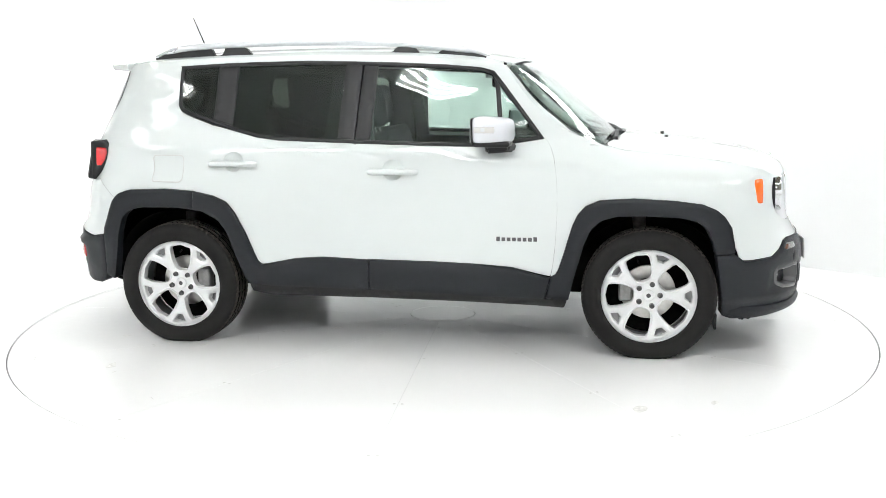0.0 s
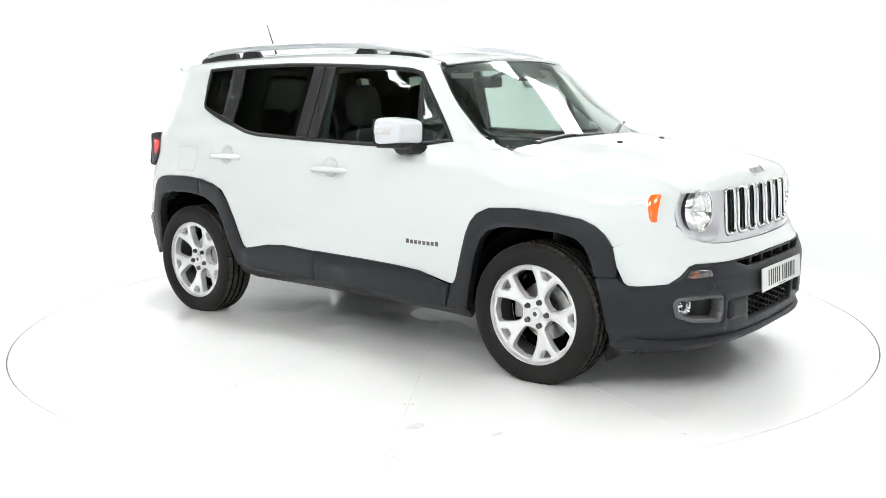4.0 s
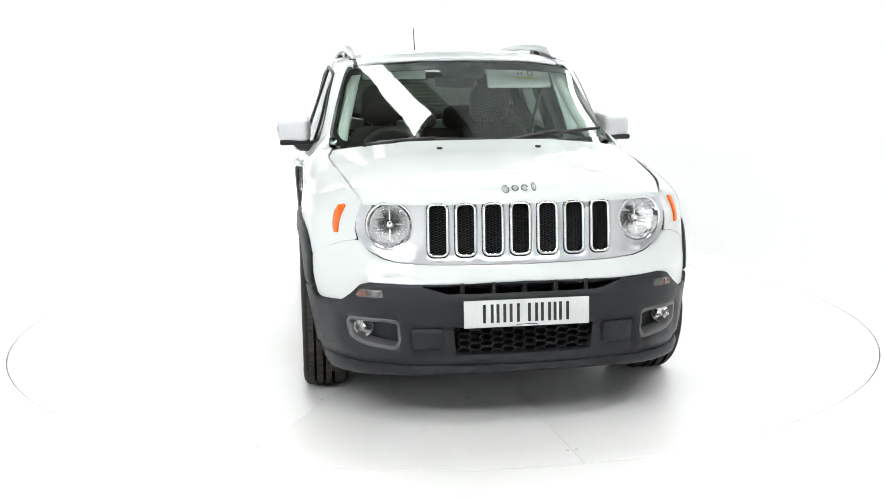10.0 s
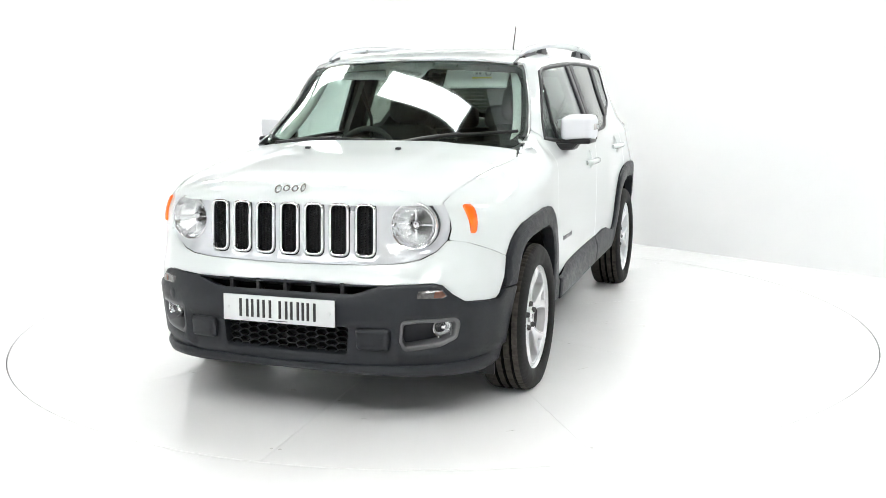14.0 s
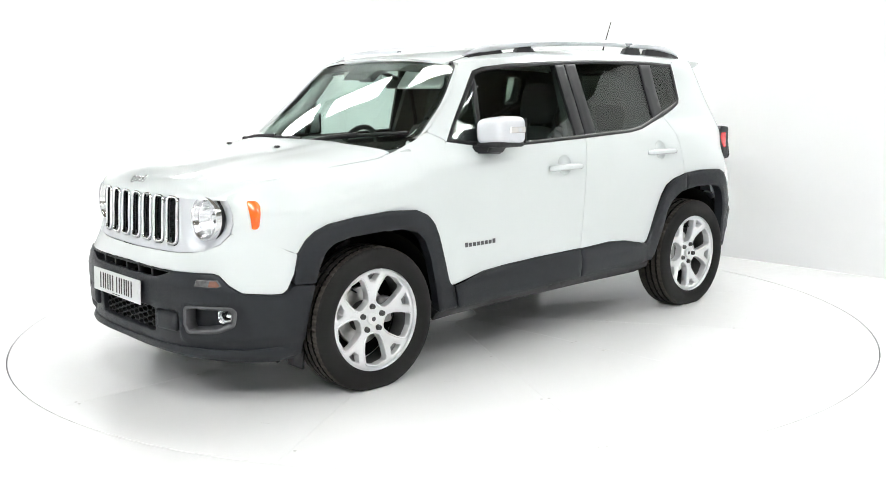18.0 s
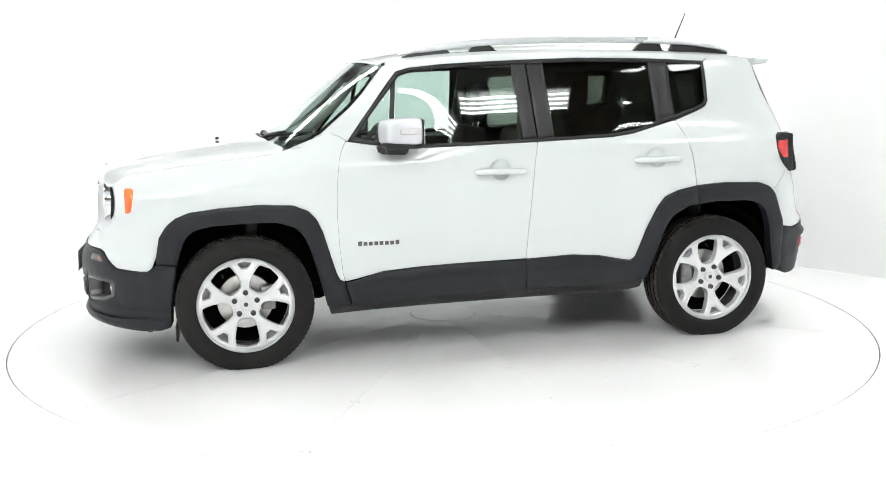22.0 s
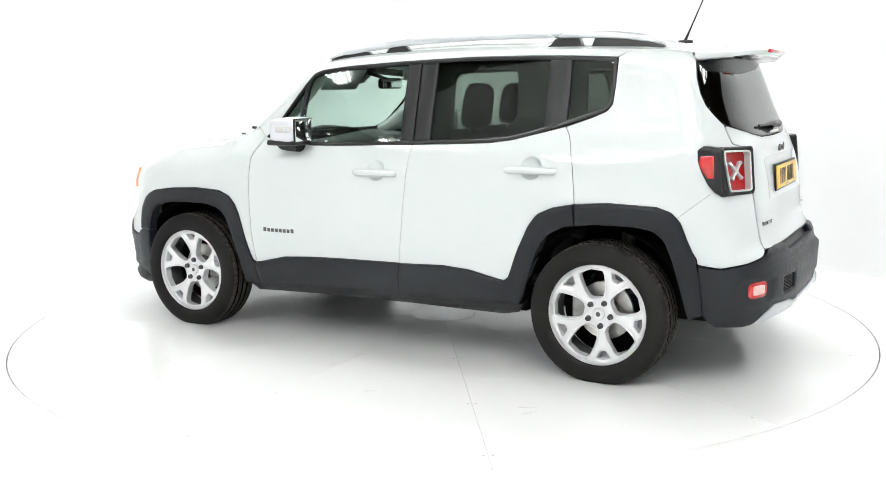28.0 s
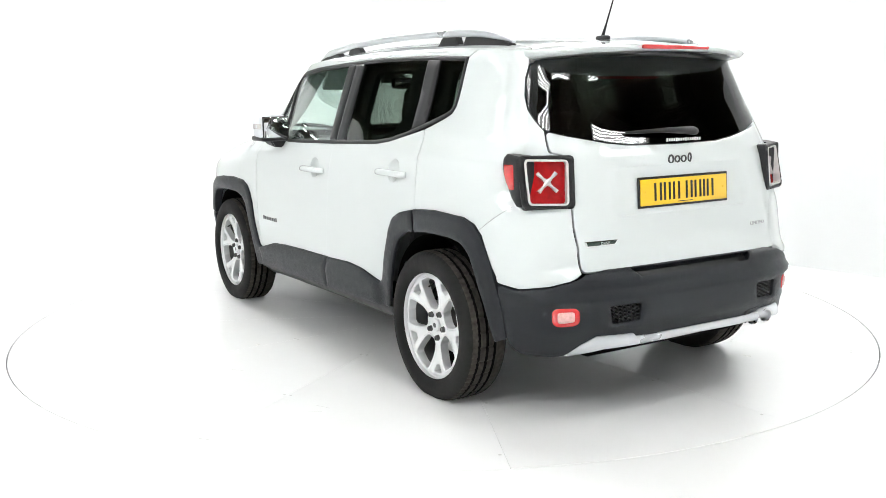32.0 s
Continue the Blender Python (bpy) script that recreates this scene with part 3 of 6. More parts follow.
def nose(y, z):
    return XF0 + (front_x(z) - XF0) * sup(abs(y) / half_width(z), NF)


def tail(y, z):
    x, w = -1.7, half_width(z)
    for _ in range(3):
        x = -XR0 - (rear_x(z) - XR0) * sup(abs(y) / (w + side_shape(x, z)), rear_n(z))
    return x


def screen(y, z):
    return wind_x(z) - .14 * (abs(y) / .742) ** 2.3 - screen_bend(z) * (abs(y) / screen_edge_y(z)) ** 7


class Wrap:
    """The surface round an end of the body, unrolled: s runs from the middle of the end round the corner and along the side."""

    def __init__(self, sign, n, x0, endx, a, w):
        self.sign, self.n, self.x0, self.endx = sign, n, x0, endx
        self.phi = np.linspace(0, math.pi / 2, 6000)
        c, s = np.cos(self.phi) ** (2 / n(.8)), np.sin(self.phi) ** (2 / n(.8))
        self.s = np.concatenate([[0], np.cumsum(np.hypot(np.diff(a * c), np.diff(w * s)))])
        self.total = float(self.s[-1])

    def at(self, s, z):
        side = 1 if s >= 0 else -1
        s = abs(s)
        w = half_width(z)
        if s > self.total:
            x = self.sign * (self.x0 - (s - self.total))
            return (x, side * side_y(x, z), z)
        p = float(np.interp(s, self.s, self.phi))
        a = self.endx(z) - self.x0
        x = self.sign * (self.x0 + a * max(math.cos(p), 0.0) ** (2 / self.n(z)))
        w += side_shape(x, z)
        return (x, side * w * math.sin(p) ** (2 / self.n(z)), z)

    def by_y(self, y, z):
        w = half_width(z) + (side_shape(tail(y, z), z) if self.sign < 0 else 0.0)
        u = min(abs(y) / w, 0.9999)
        s = float(np.interp(math.asin(u ** (self.n(z) / 2)), self.phi, self.s))
        return (s if y >= 0 else -s, z)

    def by_x(self, x, z, side=1):
        d = self.sign * x - self.x0
        if d <= 0:
            return (side * (self.total - d), z)
        u = min(d / (self.endx(z) - self.x0), 0.9999)
        return (side * float(np.interp(math.acos(u ** (self.n(z) / 2)), self.phi, self.s)), z)


FRONT = Wrap(1, lambda z: NF, XF0, front_x, 0.88, 0.875)
REAR = Wrap(-1, rear_n, XR0, rear_x, 0.78, 0.872)
MID = lambda p: Vector((max(-1.0, min(1.0, p.x)) * 0.9, 0, min(p.z, 1.35) * 0.9 + 0.06))


def side_map(sgn):
    return lambda x, z: (x, sgn * side_y(x, z), z)


car = new("car")
tagged(car, "white compact four-door off-road style car with dark grey plastic cladding", "car")

# outlines in side view: length, height
CLAD_TOP = [(1.685, .686), (1.648, .743), (1.607, .777), (1.539, .805), (1.398, .823), (1.2, .833), (1.03, .822), (.959, .791), (.918, .746),
            (.891, .687), (.852, .553), (.823, .461), (.807, .430), (.784, .417)]
DOOR_FRONT = [(.749, 1.130), (.776, 1.085), (.794, 1.035), (.806, .95), (.811, .88), (.814, .759), (.805, .581), (.791, .460), (.781, .417)]
SILL_TOP = [(.725, .428), (.577, .463), (.399, .476), (.160, .484), (-.190, .490), (-.446, .498), (-.601, .487), (-.757, .455), (-.794, .450)]
REAR_CLAD = [(-.819, .468), (-.875, .613), (-.935, .733), (-.980, .793), (-1.057, .828), (-1.168, .850), (-1.337, .862), (-1.559, .854),
             (-1.624, .831), (-1.664, .788), (-1.729, .638), (-1.737, .600)]
B_SEAM = [(-.262, 1.108), (-.246, 1.03), (-.234, .942), (-.215, .765), (-.197, .585), (-.190, .487)]
C_SEAM = [(-1.079, 1.205), (-1.105, 1.165), (-1.124, 1.119), (-1.149, 1.015), (-1.160, .93), (-1.168, .850)]
FARCH = [(1.632, .40), (1.611, .515), (1.591, .617), (1.559, .683), (1.515, .717), (1.430, .735), (1.260, .743), (1.119, .739), (1.034, .714),
         (.987, .669), (.952, .585), (.901, .402), (.876, .293)]
RARCH = [(-.880, .300), (-.895, .345), (-.942, .502), (-.984, .625), (-1.029, .692), (-1.121, .744), (-1.278, .759), (-1.468, .758),
         (-1.548, .744), (-1.597, .703), (-1.633, .609), (-1.698, .330)]
DLO_TOP = [(.743, 1.128), (.655, 1.243), (.522, 1.416), (.467, 1.482), (.401, 1.501), (.221, 1.518), (-.081, 1.534), (-.326, 1.543), (-.542, 1.549),
           (-.853, 1.547), (-1.072, 1.541), (-1.296, 1.530)]
DLO_BOT = [(-1.299, 1.401), (-1.296, 1.311), (-1.277, 1.281), (-1.232, 1.260), (-1.080, 1.212), (-.943, 1.170), (-.816, 1.138),
           (-.692, 1.122), (-.508, 1.115), (-.266, 1.107), (-.026, 1.099), (.211, 1.092), (.387, 1.089), (.6, 1.106)]


def softly(pts, r=.09):
    return [(x, z, r) for x, z in pts]


def handle_cup(x0, x1, z):
    """Round outline of the recess behind a door handle."""
    return [((x0 + x1) / 2 + .055 * math.cos(a), z + .012 + .055 * math.sin(a)) for a in np.linspace(0, 2 * math.pi, 25)[:-1]]


def build_side(sgn):
    sm = side_map(sgn)
    # front wing
    top = [(x, gap_z(x)) for x in (1.908, 1.86, 1.8, 1.72, 1.6, 1.45, 1.3, 1.15, 1.06)] + [(1.012, 1.107), (.98, 1.120), (.925, 1.140), (.87, 1.162), (.832, 1.179)]
    o = [(nose(y, z) - .001, z) for y, z in ((.666, .776), (.676, .82), (.673, .867), (.662, .905))] + top + [(.749, 1.137)] + DOOR_FRONT + CLAD_TOP[::-1] + [(1.70, .6912), (1.78, .7302), (1.85, .7622), (1.88, .7695)]
    skin("front_wing", fillet(o, 0.008), sm, MID, M_PAINT, car, step=.03, gap=.0005, bev=.001, bevw=.002, thick=.005)
    # windscreen pillar and roof rail of the body side, above the side windows
    up = [(.749, 1.138)] + DLO_TOP + [(-1.31, 1.54), (-1.34, 1.555)]
    xs = (-1.4, -1.2, -1.0, -.75, -.5, -.25, 0, .15, .3, .40, .47, .505)
    edge = [(x, roof_e(x)) for x in xs]
    sc = []
    for z in (1.49, 1.44, 1.38, 1.32, 1.26, 1.21):
        sc.append((screen_edge_x(z), z))
    o = up + edge[1:] + sc + [(.833, 1.1803)]
    skin("pillar_panel", fillet(o, 0.01), sm, MID, M_PAINT, car, step=.025, thick=.03, gap=.0002, bev=.0006, bevw=.002)
    # doors
    door = new("front_door")
    door.parent = car
    tagged(door, "white closed front door")
    o = DOOR_FRONT + SILL_TOP[:5] + B_SEAM[::-1] + [(-.026, 1.101), (.211, 1.094), (.387, 1.091), (.6, 1.108)]
    skin("door_skin", fillet(o, 0.01), sm, MID, M_PAINT, door, step=.03, gap=.0009, holes=[handle_cup(.079, -.180, .958)])
    low = [(.781, .417), (.770, .37), (.750, .300)] + [(.4, .306), (-.190, .326)] + [(-.190, .487)] + SILL_TOP[:4][::-1]
    skin("cladding", fillet(low, 0.008), sm, MID, M_CLAD, door, "dark grey lower door cladding", step=.03, off=.012, bev=.006, bevw=.012,
         off_fn=lambda x, z: .017 * smooth01((.475 - z) / .05))
    door2 = new("rear_door")
    door2.parent = car
    tagged(door2, "white closed rear door")
    o = B_SEAM + SILL_TOP[5:] + REAR_CLAD[:6] + C_SEAM[::-1] + [(-.943, 1.172), (-.816, 1.140), (-.692, 1.124), (-.508, 1.117)]
    skin("door_skin", fillet(o, 0.01), sm, MID, M_PAINT, door2, step=.03, gap=.0009, holes=[handle_cup(-.808, -1.067, .998)])
    low = [(-.190, .487), (-.190, .326), (-.514, .330), (-.872, .336)] + softly([(-.895, .37), (-.942, .502), (-.984, .625), (-1.029, .692), (-1.121, .742)]) + [(-1.172, .748),
           (-1.168, .850)] + softly(REAR_CLAD[:5][::-1]) + SILL_TOP[5:][::-1]
    skin("cladding", fillet(low, 0.008), sm, MID, M_CLAD, door2, "dark grey lower door and arch cladding", step=.025, off=.012, bev=.006, bevw=.012,
         off_fn=lambda x, z: .017 * smooth01((.475 - z) / .05) * smooth01((x + .85) / .1) + .012 * smooth01((-.8 - x) / .15))
    # handles
    for d, x0, x1, z in ((door, .079, -.180, .958), (door2, -.808, -1.067, .998)):
        pts, rad = [], []
        for k in range(13):
            t = k / 12
            x = x0 + (x1 - x0) * t
            y = side_y(x, z) + .004 + .030 * math.sin(math.pi * t) ** .3
            pts.append((x, sgn * y, z + .004 * math.sin(math.pi * t)))
            rad.append(.0165 if 0 < k < 12 else .0135)
        h = tube("door_handle", pts, rad, M_PAINT, d, 10)
        skin("handle_cup", handle_cup(x0, x1, z), sm, MID, M_PAINT, d, "shallow white handle recess", step=.014, gap=-.0015, bev=.0005, bevw=.002, thick=.004,
             off_fn=lambda x, zz, cx=(x0 + x1) / 2, cz=z + .012: -.001 - .022 * max(0, 1 - ((x - cx)**2 + (zz - cz)**2) / .055**2) ** .6)
        if d is door and sgn < 0:
            xk = x0 + (x1 - x0) * .08
            v, f = lathe([(0, .003), (.008, .003), (.009, 0)], 14, "y")
            mesh_object("lock", [(a + xk, -b - side_y(xk, z) - .022, c + z) for a, b, c in v], f, M_STEEL, d)
    # wing cladding: the arch flare and its foot
    lower = [(.781, .417), (.770, .37), (.750, .300), (.861, .291), (.876, .293)]
    o = CLAD_TOP[:1] + softly(CLAD_TOP[1:-1]) + CLAD_TOP[-1:] + lower + softly(FARCH[2:-1][::-1]) + [(1.609, .548), (1.706, .552), (1.702, .60)]
    skin("arch_flare", fillet(o, 0.01), sm, MID, M_CLAD, car, "dark grey plastic wheel arch flare", step=.02, off=.018, bev=.007, bevw=.014, thick=.05)
    o = [(-1.172, .748)] + REAR_CLAD[5:6] + softly(REAR_CLAD[6:-1]) + REAR_CLAD[-1:] + [(-1.742, .56), (-1.752, .45), (-1.757, .36), (-1.698, .335)] + softly(RARCH[6:-1][::-1])
    skin("arch_flare", fillet(o, 0.008), sm, MID, M_CLAD, car, "dark grey plastic wheel arch flare", step=.02, off=.018, bev=.007, bevw=.014, thick=.05)
    # sill under the doors
    o = [(.870, .288), (.401, .302), (-.190, .322), (-.514, .328), (-.885, .332), (-.868, .288), (-.768, .262), (-.2, .262), (.4, .250), (.7, .238), (.85, .228)]
    skin("sill", fillet(o, 0.012), lambda x, z: (x, sgn * (side_y(x, z) - .012 - .05 * smooth01((.30 - z) / .08)), z), MID, M_TRIM, car, "black sill moulding", step=.03, thick=.08)
    # rear quarter: from the rear door round to the tailgate
    W = REAR
    q = [W.by_x(x, z) for x, z in C_SEAM] + [W.by_x(x, z) for x, z in REAR_CLAD[6:]]
    q += [W.by_x(-1.757, .594), W.by_y(.794, .580), W.by_y(.714, .598), W.by_y(.640, .622), W.by_y(.588, .646)]
    q += [W.by_y(y, z) for y, z in ((.581, .741), (.597, .834), (.593, .905), (.591, 1.116), (.643, 1.130), (.633, 1.215), (.651, 1.25), (.663, 1.301), (.655, 1.359),
                                    (.635, 1.428), (.609, 1.485), (.590, 1.530))]
    q += [W.by_x(-1.58, 1.549), W.by_x(-1.45, roof_e(-1.45)), W.by_x(-1.34, 1.557), W.by_x(-1.31, 1.538)]
    q += [W.by_x(x, z) for x, z in [(-1.298, 1.528)] + DLO_BOT[:4]]
    wm = lambda s, z: (W.at(s, z)[0], sgn * W.at(s, z)[1], z)
    pocket = [W.by_y(y, z) for y, z in ((.599, .917), (.772, .920), (.768, 1.108), (.599, 1.108))]
    skin("rear_quarter", fillet(q, 0.01), wm, MID, M_PAINT, car, step=.03, gap=.0017, bev=.003, bevw=.0035, holes=[fillet(pocket, .012)])
    tube("panel_seam", [wm(*W.by_x(-1.648 - .127 * k / 8, .805 + .108 * k / 8)) for k in range(9)], .0011, M_POCKET, car, 6, "thin grey panel seam")
    if sgn < 0:
        ff = fillet([W.by_x(x, z) for x, z in ((-1.224, 1.045), (-1.412, 1.045), (-1.415, .900), (-1.235, .898))], .03)
        skin("flap_gap", inset(resample(ff if area2(ff) > 0 else ff[::-1], .01), -.0022), wm, MID, M_SCRATCH, car, "thin grey gap round the flap", step=.03, off=.0010, gap=0, bev=.0008, bevw=.001, thick=.004)
        skin("fuel_flap", ff, wm, MID, M_PAINT, car, "white square fuel flap", step=.03, off=.0025, bev=.003, bevw=.004)
    # tail lamp: a box whose slanted rear face holds a deep pale frame with the red lens at its bottom
    def lamp_face(y, z):
        return (-1.914 + .11 * (z - 1.01) + (y - .604) * (.46 + .7 * (z - 1.01)), sgn * y, z)

    lamp = new("tail_lamp")
    lamp.parent = car
    tagged(lamp, "square tail lamp with red lens and pale cross")
    rim = fillet([(.579, 1.122), (.778, 1.124), (.790, 1.10), (.790, .93), (.776, .906), (.592, .904), (.581, .92)], .020)
    opening = fillet([(.601, 1.104), (.756, 1.108), (.764, 1.09), (.766, .94), (.757, .923), (.607, .918)], .022)
    opening = opening if area2(opening) > 0 else opening[::-1]
    inner_edge = inset(resample(opening, .008), .009)
    skin("housing", rim, lamp_face, MID, M_TRIM, lamp, step=.02, bev=.008, bevw=.010, thick=.085, holes=[opening])
    side = fillet([(-1.735, 1.128), (-1.708, 1.108), (-1.702, 1.06), (-1.724, 1.01), (-1.762, .948), (-1.796, .914), (-1.832, .912), (-1.822, 1.118)], .014)
    skin("housing_side", side, lambda x, z: (x, sgn * (.789 - .10 * max(0, -1.76 - x) ** 1.5), z), MID, M_TRIM, lamp, step=.02, bev=.008, bevw=.010, thick=.07)
    skin("lens_frame", opening, lamp_face, MID, M_WHITE_PL, lamp, "deep pale lens frame", step=.014, off=.001, bev=.003, bevw=.003, thick=.038, holes=[inner_edge], gap=.0005)
    skin("red_lens", opening, lamp_face, MID, M_RED2, lamp, "deep red lens", step=.02, off=-.034, bev=.001, bevw=.003, thick=.006)
    c = (.681, 1.015)
    for ang in (45, 135):
        dx, dz = math.cos(radians(ang)), math.sin(radians(ang))
        bar = [(c[0] + dx * .052 * k - dz * w * j, c[1] + dz * .056 * k + dx * w * j) for k, w, j in ((-1, .010, -1), (-.45, .0065, -1), (0, .012, -1), (.45, .0065, -1), (1, .010, -1), (1, .010, 1), (.45, .0065, 1),
                                                                                                      (0, .012, 1), (-.45, .0065, 1), (-1, .010, 1))]
        skin("cross_bar", fillet(bar, .004), lamp_face, MID, M_PINK, lamp, "pale clear cross reflector bar", step=.010, off=-.017 + (.002 if ang > 90 else 0), bev=.005, bevw=.004, thick=.018)
    sr = fillet([(-1.722, 1.082), (-1.718, 1.05), (-1.735, 1.01), (-1.758, .982), (-1.790, .980), (-1.786, 1.086)], .010)
    skin("side_reflector", sr, lambda x, z: (x, sgn * .789, z), MID, M_RED, lamp, "bright red side reflector", step=.015, off=.003, bev=.002, bevw=.003, thick=.01)
    # side windows: black surround, panes and pillar films
    dlo = DLO_TOP + DLO_BOT
    win = new("side_window")
    win.parent = car
    tagged(win, "dark side glazing with black surround")
    inner = inset(resample(dlo if area2(dlo) > 0 else dlo[::-1], .02), .020)
    skin("window_surround", fillet(dlo, .004), sm, MID, M_TRIM, win, "black window moulding", step=.03, off=.003, holes=[inner], thick=.02, bev=.003)
    def clip(lo, hi, slope_lo=0.0, slope_hi=0.0):
        """The part of the glazing between two slanting lines."""
        P = [Vector(p) for p in inner]
        for k0, s, keep in ((lo, slope_lo, 1), (hi, slope_hi, -1)):
            out = []
            for i in range(len(P)):
                a, b = P[i - 1], P[i]
                fa = keep * (a.x - k0 - s * (a.y - 1.3))
                fb = keep * (b.x - k0 - s * (b.y - 1.3))
                if fa >= 0:
                    out.append(a)
                if (fa > 0) != (fb > 0) and fa != fb:
                    out.append(a.lerp(b, fa / (fa - fb)))
            P = out
        return [(p.x, p.y) for p in P]
    sl = .06
    skin("front_pane", clip(-.170, .485, sl, -.10), sm, MID, M_GLASS, win, "clear greenish front door glass", step=.05, off=-.006, thick=.004, bev=0, back=True)
    skin("corner_pane", clip(.515, 1.0, -.10), sm, MID, M_GLASS, win, "small fixed corner glass", step=.05, off=-.006, thick=.004, bev=0, back=True)
    skin("window_divider", clip(.486, .514, -.10, -.10), sm, MID, M_TRIM, win, "black divider bar", step=.03, off=.001, thick=.02)
    skin("pillar_film", clip(-.250, -.171, sl, sl), sm, MID, M_PILLAR, win, "satin black pillar film", step=.03, off=.002, thick=.02)
    skin("pillar_film", clip(-.350, -.256, sl, sl), sm, MID, M_PILLAR, win, "satin black pillar film", step=.03, off=.002, thick=.02)
    skin("rear_pane", clip(-.962, -.351, .04, sl), sm, MID, M_PRIV, win, "dark tinted rear door glass", step=.05, off=-.006, thick=.004, bev=0, back=True)
    skin("pillar_film", clip(-1.078, -.963, .04, .04), sm, MID, M_PILLAR, win, "satin black pillar film", step=.03, off=.002, thick=.02)
    skin("quarter_pane", clip(-1.5, -1.083, 0, .04), sm, MID, M_PRIV, win, "dark tinted quarter glass", step=.05, off=-.003, thick=.004, bev=0, back=True)
    # side marker on the wing
    mk = fillet([(1.842, .917), (1.803, .920), (1.800, .895), (1.814, .812), (1.822, .797), (1.841, .797)], .012)
    skin("side_marker", mk, sm, MID, M_ORANGE, car, "amber side marker lamp", step=.012, off=.004, bev=.004, bevw=.006, thick=.012, off_fn=lambda x, z: .009 * smooth01((x - 1.80) / .045))
    # nameplate on the front door, as a row of small dark bars
    for k in range(8):
        x0 = .497 + k * .0277
        w = .0232
        h = .6235 if 0 < k < 7 else .627
        b = [(x0, .600), (x0 + w, .600), (x0 + w, h), (x0, h)]
        skin("badge_bar", b, sm, MID, M_BADGE, door, "small dark lettering bar", step=.02, off=.003, gap=.002, bev=.001, bevw=.002, thick=.004)


for sgn in (1, -1):
    build_side(sgn)


# ---------------------------------------------------------------- bonnet, roof, screens
def grid_panel(name, fn, nu, nv, material, parent, label="", thick=.012, bev=.003, flip=False):
    """A panel from a function of two numbers in 0..1, with its edges turned down."""
    us = [0, .006] + [i / nu for i in range(1, nu)] + [.994, 1]
    ws = [0, .004] + [i / nv for i in range(1, nv)] + [.996, 1]
    vs, fs = [], []
    for i, u in enumerate(us):
        for j, w in enumerate(ws):
            p = Vector(fn(u, w))
            if i in (0, len(us) - 1) or j in (0, len(ws) - 1):
                p.z -= bev
            vs.append(p)
    m = len(ws)
    for i in range(len(us) - 1):
        for j in range(m - 1):
            f = (i * m + j, i * m + j + 1, (i + 1) * m + j + 1, (i + 1) * m + j)
            fs.append(f[::-1] if flip else f)
    rim = [j for j in range(m)] + [i * m + m - 1 for i in range(1, len(us))] + [(len(us) - 1) * m + j for j in range(m - 2, -1, -1)] + [i * m for i in range(len(us) - 2, 0, -1)]
    s = len(vs)
    for q in rim:
        vs.append(vs[q] - Vector((0, 0, thick)))
    for k in range(len(rim)):
        l = (k + 1) % len(rim)
        fs.append((rim[k], s + k, s + l, rim[l]))
    return mesh_object(name, vs, fs, material, parent, label=label, sharp=50)


bonnet_c = spline([1.0, 1.16, 1.382, 1.6, 1.8, 1.93, 1.975, 2.0, 2.014, 2.022], [1.150, 1.132, 1.104, 1.078, 1.044, 1.014, .997, .980, .960, .934])


def bonnet(u, w):
    v = 2 * w - 1
    xe = 1.03 + (1.908 - 1.03) * u
    y = v * (gap_y(xe) - .006 - .022 * smooth01((1.13 - xe) / .10))
    xr = 1.165 - .125 * abs(v) ** 2.2 + .026 * smooth01((abs(v) - .90) / .10) ** 2
    xf = nose(y, .93)
    x = xr + (xf - xr) * u
    xc = 1.165 + (2.022 - 1.165) * u
    ze = gap_z(xe)
    z = ze + (bonnet_c(xc) - ze) * (1 - abs(v) ** 3.2)
    # raised centre section
    z += .006 * (smooth01((.62 - abs(v)) / .12)) * smooth01((.93 - u) / .15)
    return (x, y, z + .003)


grid_panel("bonnet", bonnet, 48, 44, M_PAINT, car, "white bonnet with a raised centre")


def roof_z(x, y):
    yb = side_y(x, roof_e(x))
    t = min(abs(y) / yb, 1.0)
    return roof_e(x) + (roof_c(x) - roof_e(x)) * (1 - t**3.2)


def roof_front(y):
    z = 1.549 - .034 * (abs(y) / .583) ** 2.2
    return screen(y, z)


def roof_fn(y0, y1, x_back):
    def f(u, w):
        y = y0 + (y1 - y0) * w
        x = x_back + (roof_front(y) - .004 - x_back) * u
        return (x, y, roof_z(x, y))
    return f


